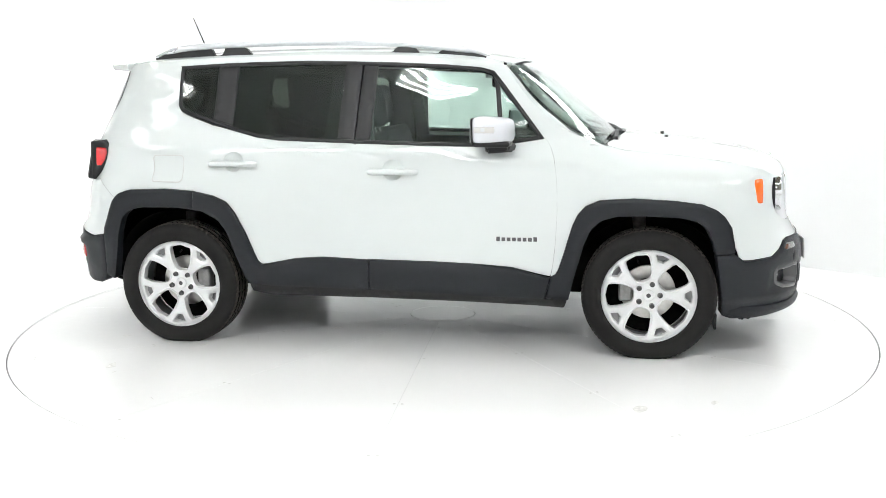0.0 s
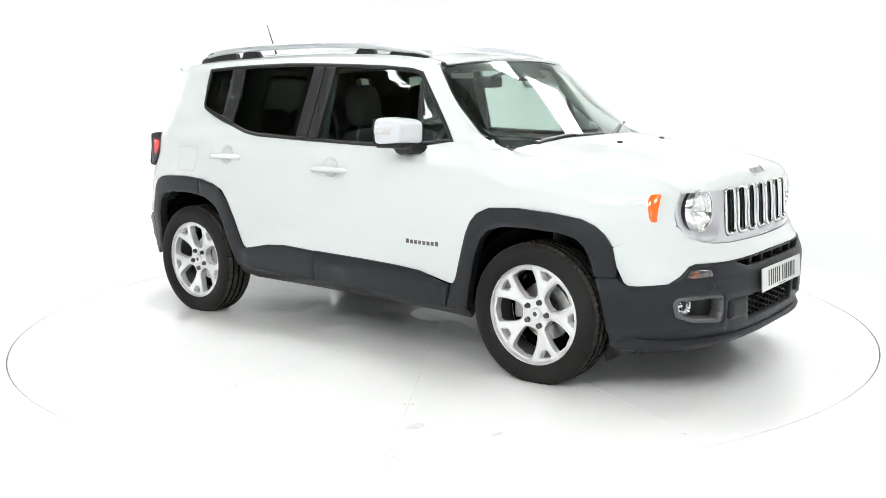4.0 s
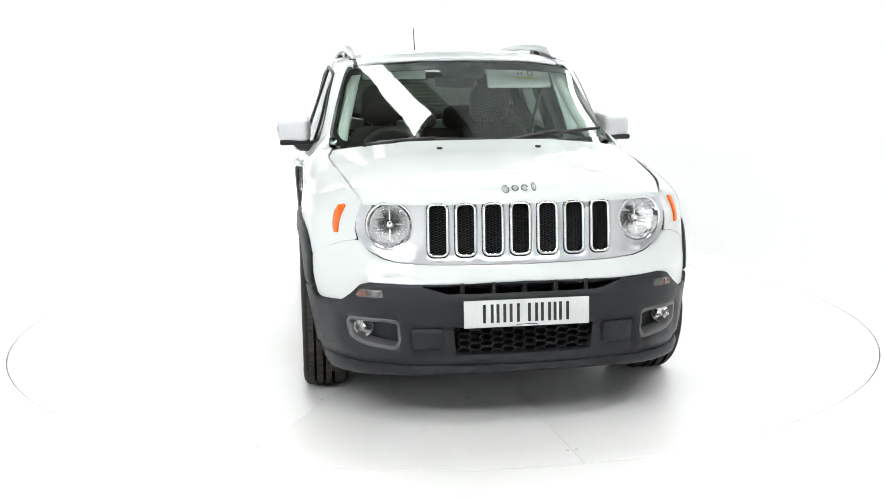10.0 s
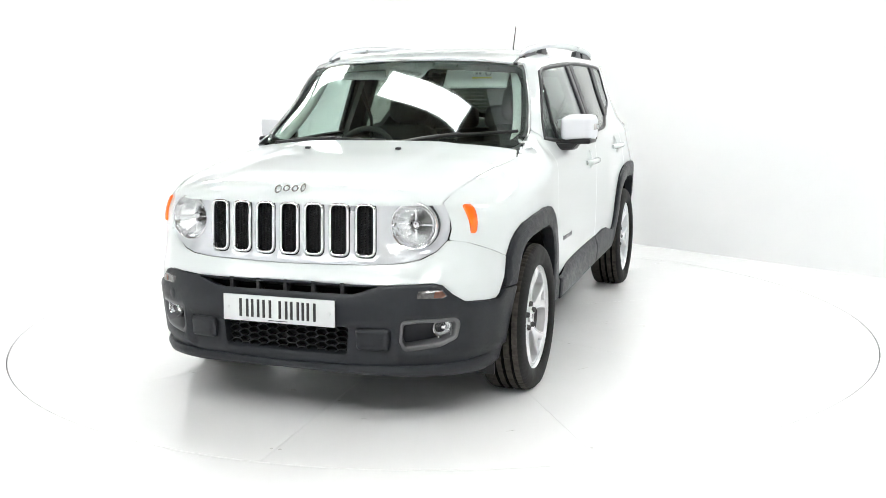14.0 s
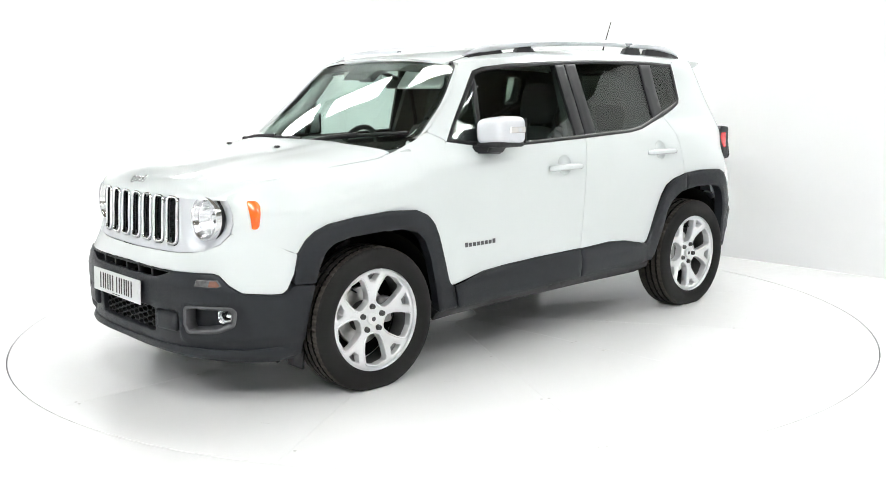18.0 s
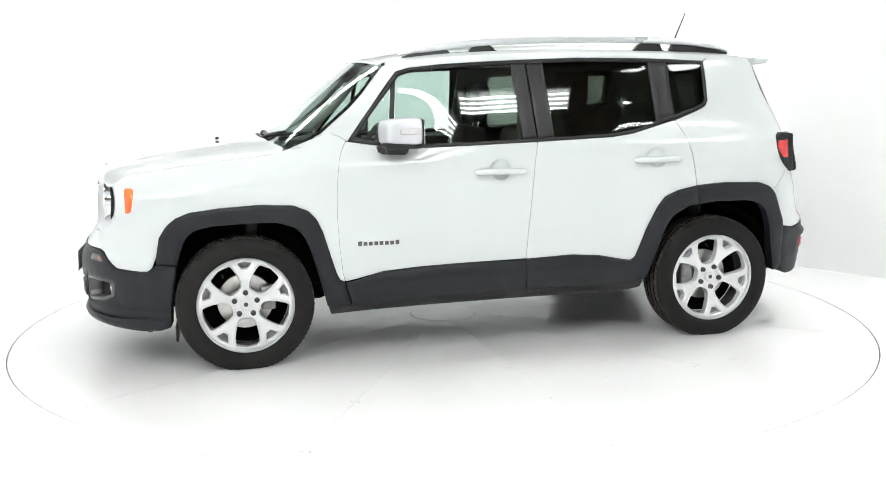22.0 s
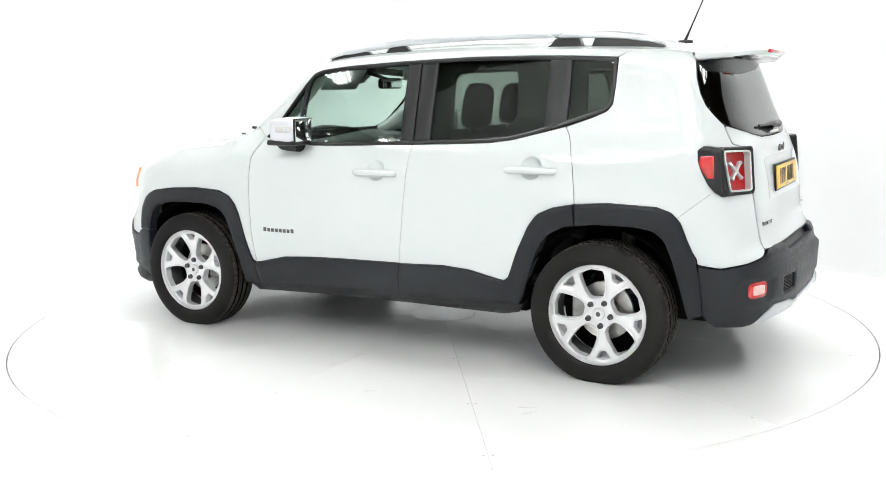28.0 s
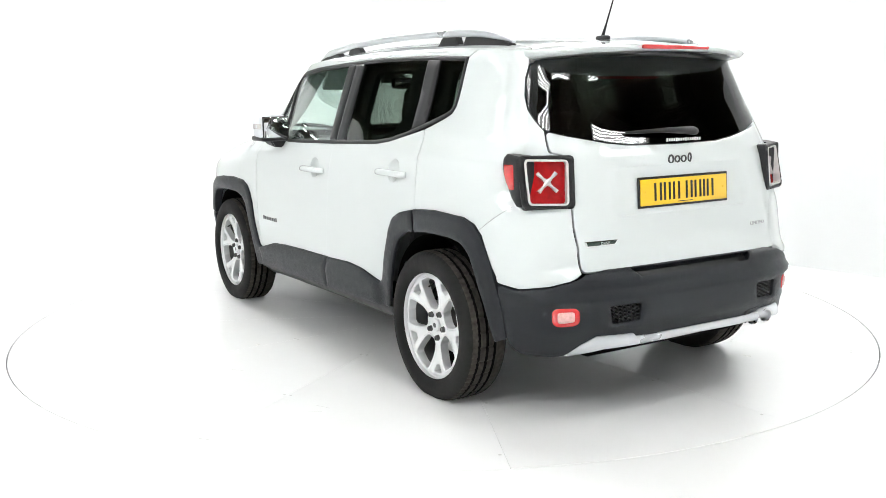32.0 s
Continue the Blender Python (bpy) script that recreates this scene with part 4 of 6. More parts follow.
grid_panel("roof", roof_fn(-.556, .556, -1.66), 40, 24, M_PAINT, car, "white roof panel")
for s in (1, -1):
    def strip(u, w, s=s):
        x = -1.62 + (.505 + 1.62) * u
        yb = side_y(x, roof_e(x))
        y = .574 + (yb - .574) * w
        return (x, s * y, roof_z(x, y))
    grid_panel("roof_edge", strip, 40, 5, M_PAINT, car, "white roof edge", thick=.02, bev=.001, flip=s < 0)
    def ditch(u, w, s=s):
        x = -1.60 + (.520 + 1.60) * u
        y = .553 + .024 * w
        return (x, s * y, roof_z(x, y) - .004)
    grid_panel("roof_ditch_strip", ditch, 40, 3, M_TRIM, car, "black roof channel strip", flip=s < 0)
    # roof rail: silver bar on black feet
    rail = new("roof_rail")
    rail.parent = car
    tagged(rail, "silver roof rail on black feet")
    railz = spline([-1.49, -1.41, -1.25, -1.0, -.6, -.1, .2, .35, .43], [1.588, 1.612, 1.634, 1.646, 1.650, 1.636, 1.608, 1.586, 1.562])
    pts, vs, fs = [], [], []
    N = 60
    for i in range(N + 1):
        x = -1.495 + 1.925 * i / N
        t = min((x + 1.495) / .12, (.43 - x) / .16, 1)
        hw, hh = .011 + .009 * smooth01(t), .005 + .013 * smooth01(t)
        zc, yc = railz(x), .572 + .008 * smooth01(t)
        for k in range(12):
            a = 2 * math.pi * k / 12
            vs.append((x, s * (yc + hw * math.copysign(abs(math.cos(a)) ** .7, math.cos(a))), zc + hh * math.copysign(abs(math.sin(a)) ** .7, math.sin(a))))
    for i in range(N):
        for k in range(12):
            l = (k + 1) % 12
            fs.append((i * 12 + k, i * 12 + l, (i + 1) * 12 + l, (i + 1) * 12 + k))
    fs += [tuple(range(12)), tuple(N * 12 + k for k in range(11, -1, -1))]
    mesh_object("rail_bar", vs, fs, M_SILVER, rail, label="satin silver bar")
    for xa, xb, n0, n1 in ((.41, -.115, .17, .025), (-.905, -1.49, -1.07, -1.15)):
        vs, fs = [], []
        n = 36
        for i in range(n + 1):
            x = xa + (xb - xa) * i / n
            inner_end = -.115 if xa > 0 else -.905
            h = smooth01(abs(x - inner_end) / .045)
            if n1 < x < n0:
                h = .12 + .88 * smooth01(1 - min(x - n1, n0 - x) / .018)
            z0 = roof_z(x, .575) - .006
            zt = z0 + max(.004, (railz(x) - .004 - z0) * h * .74)
            for yy, zz in ((.552, z0), (.594, z0), (.590, zt), (.560, zt)):
                vs.append((x, s * yy, zz))
        for i in range(n):
            for k in range(4):
                l = (k + 1) % 4
                fs.append((i * 4 + k, i * 4 + l, (i + 1) * 4 + l, (i + 1) * 4 + k))
        fs += [(0, 1, 2, 3), (n * 4 + 3, n * 4 + 2, n * 4 + 1, n * 4)]
        mesh_object("rail_foot", vs, fs, M_TRIM, rail, label="black rail foot", sharp=30)

# windscreen
ws = [(-.724, 1.128), (-.69, 1.106), (-.60, 1.093), (0, 1.078), (.60, 1.093), (.69, 1.106), (.724, 1.128), (.731, 1.17), (.712, 1.235), (.692, 1.30), (.652, 1.42), (.630, 1.485), (.585, 1.513), (.40, 1.529), (0, 1.547),
      (-.40, 1.529), (-.585, 1.513), (-.630, 1.485), (-.652, 1.42), (-.692, 1.30), (-.712, 1.235), (-.731, 1.17)]
ws = fillet(ws, .05)
scr = lambda y, z: (screen(y, z), y, z)
windscreen = new("windscreen")
windscreen.parent = car
tagged(windscreen, "raked windscreen with black border")
frit_in = fillet([(-.672, 1.142), (0, 1.116), (.672, 1.142), (.698, 1.18), (.668, 1.29), (.630, 1.42), (.596, 1.475), (.36, 1.492), (.12, 1.502), (.11, 1.45), (-.11, 1.45), (-.12, 1.502), (-.36, 1.492), (-.596, 1.475), (-.630, 1.42),
                  (-.668, 1.29), (-.698, 1.18)], .03)
skin("screen_glass", ws, scr, MID, M_WIND, windscreen, "clear laminated glass", step=.03, off=-.002, thick=.005, bev=0, back=True, gap=.003)
skin("black_border", ws, scr, MID, M_FILM, windscreen, "black ceramic border", step=.025, off=-.009, thick=.003, bev=0, holes=[frit_in], gap=.003)


# pillar edge and thin black moulding along the glass
for s in (1, -1):
    vs, fs = [], []
    zs = np.linspace(1.15, 1.512, 22)
    for z in zs:
        ye, xb = screen_edge_y(z), screen_edge_x(z)
        xa = max(screen(ye, z), xb + .004)
        for x, y in ((xa + .002, ye - .010), (xa, ye - .002), (xb + (xa - xb) * .5, ye + .002), (xb - .004, ye + .001), (xb - .004, ye - .02), (xa - .004, ye - .03)):
            vs.append((x, s * y, z))
    for i in range(len(zs) - 1):
        for k in range(6):
            l = (k + 1) % 6
            fs.append((i * 6 + k, i * 6 + l, i * 6 + 6 + l, i * 6 + 6 + k))
    fs += [tuple(range(6)), tuple((len(zs) - 1) * 6 + k for k in range(5, -1, -1))]
    # outer faces painted white: pillar edge and the pale reflection at the glass edge
    outer = [f for f in fs if len(f) == 4 and f[0] % 6 in (1, 2)]
    mesh_object("pillar_edge", vs, outer, M_PAINT, windscreen, label="white pillar edge, also painted for the pale reflection on the glass", sharp=60)
    mesh_object("screen_moulding", vs, [f for f in fs if f not in outer], M_TRIM, windscreen, label="thin black moulding along the glass", sharp=35)


# white corner of the wing behind the bonnet's rounded corner
def wing_corner(sg):
    def f(u, w):
        x = .975 + .155 * u
        yi = gap_y(max(x, 1.03)) - .003 - .020 * smooth01((1.13 - max(x, 1.03)) / .10) - .010 * smooth01((1.04 - x) / .05)
        yo = side_y(x, gap_z(max(x, 1.03))) - .0005
        y = yi + (yo - yi) * w
        z = gap_z(max(x, 1.0)) + .001 + .004 * (1 - w)
        return (x, sg * y, z - .0005)
    return f


for s in (1, -1):
    grid_panel("wing_corner", wing_corner(s), 10, 6, M_PAINT, car, "white wing corner beside the windscreen", thick=.02, bev=.001, flip=s > 0)


# front scuttle, under the wipers
def cowl(u, w):
    v = 2 * w - 1
    y = v * .74
    x0 = screen(y, 1.10) + .01
    x1 = 1.18 - .115 * abs(v) ** 2.2
    x = x0 + (max(x1, x0 + .02) - x0) * u
    return (x, y, 1.098 - .012 * u - .010 * abs(v))


grid_panel("scuttle", cowl, 6, 30, M_TRIM, car, "black scuttle panel", thick=.03)


def wiper(name, hub, tip_in, tip_out, parent):
    root = new(name)
    root.parent = parent
    tagged(root, "black wiper arm and blade")
    mid = (Vector(tip_in) + Vector(tip_out)) / 2
    tube("arm", [hub, Vector(hub).lerp(mid, .5) + Vector((.01, 0, .012)), mid + Vector((.008, 0, .012))], [.014, .012, .010], M_TRIM, root)
    tube("blade", [Vector(tip_in), mid + Vector((.004, 0, .004)), Vector(tip_out)], [.007, .011, .008], M_TRIM, root)
    v, f = lathe([(0, .016), (.014, .014), (.018, 0), (.018, -.03)], 16, "z")
    mesh_object("spindle_cap", [Vector(p) + Vector(hub) for p in v], f, M_TRIM, root)


def scr_pt(y, z, off=.012):
    return Vector((screen(y, z) + off * .62, y, z + off * .78))


wiper("wiper", (1.155, .10, 1.115), scr_pt(.16, 1.125), scr_pt(.69, 1.168), car)
wiper("wiper", (1.10, -.56, 1.115), scr_pt(-.50, 1.122), scr_pt(.06, 1.128), car)

# tailgate with its glass, spoiler and trim
tailgate = new("tailgate")
tailgate.parent = car
tagged(tailgate, "white tailgate with dark rear window and roof spoiler")
tl = lambda y, z: (tail(y, z), y, z)
half = [(.585, .651), (.578, .741), (.594, .834), (.590, .905), (.588, 1.116), (.640, 1.130), (.630, 1.213), (.585, 1.200)]
glass_low = [(.54, 1.190), (.377, 1.160), (.268, 1.147), (0, 1.143)]
o = half + glass_low + [(-y, z) for y, z in (half + glass_low[:-1])[::-1]]


def gate_off(y, z):
    # shallow recess round the number plate and a step under the window
    r = smooth01((.42 - abs(y)) / .05) * smooth01((z - .86) / .03) * smooth01((1.045 - z) / .012)
    return -.016 * r


skin("gate_skin", fillet(o, .02), tl, MID, M_PAINT, tailgate, step=.022, off_fn=gate_off, gap=.001, bev=.002, bevw=.0035)
gl_half = [(.16, 1.524), (.562, 1.510), (.606, 1.482), (.632, 1.428), (.652, 1.359), (.660, 1.301), (.648, 1.25), (.630, 1.217), (.54, 1.194), (.377, 1.164), (.268, 1.151), (0, 1.147)]
gl = gl_half + [(-y, z) for y, z in gl_half[::-1] if y > 0]
glf = fillet(gl, .03)
gin = fillet([(.52, 1.475), (-.52, 1.475), (-.565, 1.42), (-.585, 1.30), (-.52, 1.225), (-.3, 1.195), (0, 1.188), (.3, 1.195), (.52, 1.225), (.585, 1.30), (.565, 1.42)], .03)
skin("rear_glass", glf, tl, MID, M_PRIV2, tailgate, "dark tinted rear window", step=.05, off=-.001, thick=.005, bev=0, back=True)
skin("glass_border", glf, tl, MID, M_FILM, tailgate, "black border of the rear window", step=.04, off=-.009, thick=.003, bev=0, holes=[gin])


def spoiler_top(u, v):
    a = abs(v)
    y = v * (.635 - .080 * u)
    x = -1.645 - (.240 - .105 * a**3) * u
    z0 = roof_z(-1.645, min(abs(y), .61))
    z1 = 1.566 - .020 * a**2.5
    return Vector((x, y, z0 + (z1 - z0) * u - .004 * smooth01((a - .9) / .1)))


vs, fs = [], []
NU, NV = 12, 40
for side in (0, 1):
    for i in range(NU + 1):
        for j in range(NV + 1):
            u, v = i / NU, 2 * j / NV - 1
            p = spoiler_top(u, v)
            rim = min(1.0, (1 - u) / .06, (1 - abs(v)) / .05 + .25)
            if side:
                p = p - Vector((0, 0, .012 + .016 * smooth01(rim) + .012 * (1 - u)))
                p.y *= .985
            else:
                p.z -= .004 * (1 - smooth01((1 - u) / .05))
            vs.append(p)
w = NV + 1
b0 = (NU + 1) * w
for i in range(NU):
    for j in range(NV):
        q = (i * w + j, i * w + j + 1, (i + 1) * w + j + 1, (i + 1) * w + j)
        fs.append(q)
        fs.append(tuple(b0 + k for k in q[::-1]))
rim = [j for j in range(w)] + [i * w + NV for i in range(1, NU + 1)] + [NU * w + j for j in range(NV - 1, -1, -1)] + [i * w for i in range(NU - 1, 0, -1)]
for k in range(len(rim)):
    l = (k + 1) % len(rim)
    fs.append((rim[k], b0 + rim[k], b0 + rim[l], rim[l]))
mesh_object("spoiler", vs, fs, M_PAINT, tailgate, label="white roof spoiler", sharp=55)
bm = bmesh.new()
box_bm(bm, 0, 0, 0, .014, .392, .018, .006)
bmesh.ops.transform(bm, matrix=pose(-1.888, .0, 1.5545, 0, -20, 0), verts=bm.verts[:])
part("brake_light", bm, M_RED, tailgate, "long red high brake light")

# rear wiper
rw = new("rear_wiper")
rw.parent = tailgate
tagged(rw, "black rear wiper")
A = [Vector((tail(y, z) - o, y, z)) for y, z, o in ((-.145, 1.192, .016), (-.11, 1.197, .034), (.03, 1.203, .030), (.26, 1.198, .012))]
tube("wiper_arm", A, [.017, .019, .012, .006], M_TRIM, rw)
# dealer lettering at the foot of the rear window as a pale bar
for k in range(15):
    y = .030 - k * .0142
    bm = bmesh.new()
    box_bm(bm, tail(y, 1.160) - .004, y, 1.160, .002, .0105, .012 if k % 4 else .016, .0008)
    part("lettering_bar", bm, M_LABELW, tailgate)


def number_plate(name, x, z, material, sign, tilt, parent, holder):
    root = new(name)
    root.parent = parent
    m = pose(x, 0, z, 0, tilt, 0)
    bm = bmesh.new()
    box_bm(bm, 0, 0, 0, .006, .520, .111, .002, None, 2)
    bmesh.ops.transform(bm, matrix=m, verts=bm.verts[:])
    part("plate_board", bm, material, root)
    if holder:
        bm = bmesh.new()
        box_bm(bm, -sign * .006, 0, 0, .008, .540, .131, .004)
        bmesh.ops.transform(bm, matrix=m, verts=bm.verts[:])
        part("plate_holder", bm, M_TRIM, root, "black plate surround")
    # characters as plain upright bars
    xs = [-.173, -.119, -.064, .012, .066, .104, .142]
    ws_ = [.046, .042, .044, .044, .044, .014, .044]
    strokes = [(c + o, .0125) for c, w in zip(xs, ws_) for o in ((-w / 2 + .007, w / 2 - .007) if w > .02 else (0.0,))]
    for c, w in strokes:
        bm = bmesh.new()
        box_bm(bm, sign * .0034, sign * (c + .012), .001, .002, w, .076, .001)
        bmesh.ops.transform(bm, matrix=m, verts=bm.verts[:])
        part("character_bar", bm, M_INK, root)
    for c in (-.236, .236):
        v, f = lathe([(0, .005), (.006, .004), (.007, 0)], 12, "x")
        v = [m @ Vector((sign * a, b + c, d)) for a, b, d in v]
        mesh_object("plate_screw", v, f, material, root)
    bm = bmesh.new()
    box_bm(bm, sign * .0034, 0, -.047, .002, .09, .003, .0005)
    bmesh.ops.transform(bm, matrix=m, verts=bm.verts[:])
    part("maker_line", bm, M_INK, root)
    return root


tagged(number_plate("front_plate", 2.148, .492, M_PLATE_W, 1, -3, car, False), "white number plate with dark bars")
tagged(number_plate("rear_plate", -1.962, .949, M_PLATE_Y, -1, 4, car, True), "yellow number plate with dark bars in black surround")


# ---------------------------------------------------------------- front end
fm = lambda s, z: FRONT.at(s, z)
FY, FX = FRONT.by_y, FRONT.by_x
RY, RX = REAR.by_y, REAR.by_x
rm = lambda s, z: REAR.at(s, z)


def mirror_outline(half_pts):
    """Close a right-to-middle outline by its mirror image; points run from the middle top outwards to the middle bottom."""
    return half_pts + [(-s, *r) for s, *r in half_pts[::-1] if abs(s) > 1e-6]


def circle(c, r, n=40, sq=1.0):
    return [(c[0] + r * math.cos(2 * math.pi * k / n), c[1] + sq * r * math.sin(2 * math.pi * k / n)) for k in range(n)]


def rrect(c, w, h, r):
    return fillet([(c[0] - w / 2, c[1] - h / 2), (c[0] + w / 2, c[1] - h / 2), (c[0] + w / 2, c[1] + h / 2), (c[0] - w / 2, c[1] + h / 2)], r, 6)


def hexmesh(name, region, fn, centre, cell, wire, depth, off, material, parent, label="", squash=1.0):
    """A honeycomb of thin walls inside a 2D outline on a surface."""
    vs, fs = [], []
    xs, ys = [p[0] for p in region], [p[1] for p in region]
    dx, dy = cell * 1.5, cell * math.sqrt(3) * squash
    i = 0
    x = min(xs)
    e = 2e-3
    while x < max(xs) + cell:
        y = min(ys) + (dy / 2 if i % 2 else 0)
        while y < max(ys) + cell:
            if inside([(x, y)], region)[0]:
                b = len(vs)
                for ring, o in ((1.0, off), (1 - wire / cell, off), (1 - wire / cell, off - depth)):
                    for k in range(6):
                        a = math.pi / 3 * k
                        u, v = x + cell * ring * math.cos(a), y + cell * ring * math.sin(a) * squash
                        p = Vector(fn(u, v))
                        vs.append(p + Vector((math.copysign(1, p.x) * o, 0, 0)))
                for r in (0, 1):
                    for k in range(6):
                        l = (k + 1) % 6
                        fs.append((b + r * 6 + k, b + r * 6 + l, b + r * 6 + 6 + l, b + r * 6 + 6 + k))
            y += dy
        x += dx
        i += 1
    return mesh_object(name, vs, fs, material, parent, smooth=False, label=label)


def swept_ring(name, line, fn, half, high, off, material, parent, label=""):
    """A rounded bar that runs round a closed outline on a surface."""
    pts = resample(line if area2(line) > 0 else line[::-1], .006)
    n, k, vs, fs, e = len(pts), 10, [], [], 2e-3
    for i, (u, v) in enumerate(pts):
        t = (Vector(pts[(i + 1) % n]) - Vector(pts[i - 1])).normalized()
        p = Vector(fn(u, v))
        du, dv = (Vector(fn(u + e, v)) - p) / e, (Vector(fn(u, v + e)) - p) / e
        nor = du.cross(dv).normalized()
        if nor.x < 0:
            nor = -nor
        side = (du * t.y - dv * t.x).normalized()
        for j in range(k):
            a = 2 * math.pi * j / k
            vs.append(p + side * half * math.cos(a) + nor * (off + high * math.copysign(abs(math.sin(a)) ** .8, math.sin(a))))
    for i in range(n):
        for j in range(k):
            fs.append((i * k + j, i * k + (j + 1) % k, ((i + 1) % n) * k + (j + 1) % k, ((i + 1) % n) * k + j))
    ob = mesh_object(name, vs, fs, material, parent, label=label, sharp=80)
    return ob


# white front bumper skin
half = [FY(0, .674), FY(.383, .680), FY(.498, .687), FY(.568, .701), FY(.627, .730), FY(.666, .774), FX(1.88, .7693), FX(1.85, .762), FX(1.78, .730), FX(1.70, .691), FX(1.685, .686),
        FX(1.704, .60), FX(1.733, .530), FX(1.752, .515), FY(.800, .514), FY(.737, .525), FY(.699, .560), FY(.662, .601), FY(.627, .612), FY(.568, .611), FY(.43, .608), FY(0, .613)]
skin("front_bumper_skin", fillet(mirror_outline(half), .012), fm, MID, M_PAINT, car, "white upper front bumper", step=.028, gap=.0005, bev=.001, bevw=.002)

# silver grille panel
LAMP = FY(.533, .838)
half = [FY(0, .934), FY(.30, .934), FY(.650, .932), FY(.6723, .867), FY(.6752, .82), FY(.6645, .7755), FY(.6265, .7315), FY(.566, .703), FY(.496, .689), FY(.383, .682), FY(0, .676)]
slots = [FY((k - 3) * .1145, .820) for k in range(7)]
holes = [rrect(c, .0955, .2275, .032) for c in slots] + [circle(LAMP, .0935, 48), circle((-LAMP[0], LAMP[1]), .0935, 48)]
grille = new("grille_panel")
grille.parent = car
tagged(grille, "silver grille panel with seven upright chrome-edged slots")
skin("panel", fillet(mirror_outline(half), .012), fm, MID, M_SILVER, grille, step=.022, off=-.003, holes=holes, thick=.03,
     off_fn=lambda s, z: -.024 * (1 - smooth01((math.hypot(abs(s) - LAMP[0], z - LAMP[1]) - .098) / .062)))
for c in slots:
    swept_ring("slot_ring", rrect(c, .0775, .2085, .026), fm, .0062, .0085, -.004, M_CHROME, grille, "chrome slot surround")
    skin("slot_backing", rrect(c, .104, .236, .02), fm, MID, M_MESHBACK, grille, "black slot backing", step=.03, off=-.034, thick=.004)
    hexmesh("slot_mesh", rrect(c, .066, .197, .018), fm, MID, .0098, .0018, .012, -.018, M_MESH, grille, "black honeycomb insert", .62)

for sg in (1, -1):
    lamp = new("headlamp")
    lamp.parent = car
    tagged(lamp, "round clear headlamp with chrome reflector")
    base = Vector(fm(sg * LAMP[0], LAMP[1]))
    m = Matrix.Translation((base.x - .022, sg * .533, .838)) @ pose(0, 0, 0, 0, 0, sg * 6) @ pose(0, 0, 0, 0, -2, 0)

    def turned(prof, seg=56):
        v, f = lathe(prof, seg, "x")
        return [m @ (Vector(p) * .96) for p in v], f

    # solid black ring in place of the shaded gap round the lamp
    v, f = turned([(.108, -.085), (.107, -.020), (.1045, -.020), (.104, -.085)])
    mesh_object("shadow_gap_ring", v, f, M_TRIM, lamp, label="black ring drawn as the shadow gap round the lamp")
    v, f = turned([(.104, -.085), (.1042, .004), (.1005, .011), (.096, .009), (.0935, -.004), (.092, -.02)])
    mesh_object("bezel", v, f, M_LAMPRING, lamp, label="clear plastic and chrome lamp bezel")
    v, f = turned([(.095, .004), (.090, -.004), (.086, -.012), (.080, -.020), (.078, -.016)])
    mesh_object("chrome_ring", v, f, M_CHROME, lamp)
    # fluted reflector bowl
    vs, fs = [], []
    n, rr = 72, [.080, .072, .060, .046, .030, .016]
    for i in range(n):
        a = 2 * math.pi * i / n
        for j, r in enumerate(rr):
            flute = .0018 * math.sin(2 * math.pi * i / 6) * (r / .08)
            vs.append(m @ Vector((-.02 - .055 * (1 - (r / .08) ** 2) + flute, r * math.cos(a), r * math.sin(a))))
    k = len(rr)
    for i in range(n):
        j = (i + 1) % n
        for q in range(k - 1):
            fs.append((i * k + q, i * k + q + 1, j * k + q + 1, j * k + q))
    mesh_object("reflector", vs, fs, M_REFLECTOR, lamp)
    v, f = turned([(0, -.022), (.010, -.024), (.014, -.032), (.014, -.08)], 20)
    mesh_object("bulb_shield", v, f, M_CHROME, lamp)
    v, f = turned([(.019, -.055), (.024, -.05), (.024, -.078)], 24)
    mesh_object("bulb_socket", v, f, M_IRON, lamp)
    # cross of chrome ribs and a side reflector for the inner beam
    for dy, dz, w, h in ((0, .045, .006, .055), (0, -.045, .006, .055), (.05, 0, .05, .004), (-.046, .03, .04, .004)):
        bm = bmesh.new()
        box_bm(bm, -.045, dy, dz, .03, w, h, .0015)
        bmesh.ops.transform(bm, matrix=m, verts=bm.verts[:])
        part("reflector_rib", bm, M_REFLECTOR, lamp)
    v, f = turned([(0, .017), (.03, .0155), (.06, .010), (.082, .003), (.0925, -.006)], 56)
    mesh_object("lens", v, f, M_LAMPGLASS, lamp, label="clear lens")

# dark lower bumper
top = [FY(0, .611), FY(.43, .606), FY(.568, .609), FY(.627, .610), FY(.662, .599), FY(.699, .558), FY(.737, .523), FY(.800, .512), FX(1.752, .513), FX(1.738, .524), FX(1.708, .550), FX(1.610, .546),
       FX(1.622, .49), FX(1.636, .40), FX(1.648, .30), FX(1.654, .222)]
bot = [FX(1.70, .204), FX(1.76, .200), FY(.77, .200), FY(.69, .212), FY(.53, .226), FY(.3, .238), FY(0, .242)]
half = top + bot
slot_up = fillet([FY(-.425, .600), FY(.425, .600), FY(.385, .588), FY(.318, .568), FY(-.318, .568), FY(-.385, .588)], .008)
mesh_low = fillet([FY(-.295, .432), FY(.295, .432), FY(.285, .312), FY(-.285, .312)], .015)
fog = lambda sg: fillet([(sg * s, z) for s, z in (FY(.511, .457), FY(.569, .465), FY(.700, .461), FY(.714, .438), FY(.703, .378), FY(.653, .353), FY(.523, .338), FY(.504, .374))], .026)
bumper = new("front_bumper")
bumper.parent = car
tagged(bumper, "dark grey plastic front bumper with fog lamps and mesh intake")


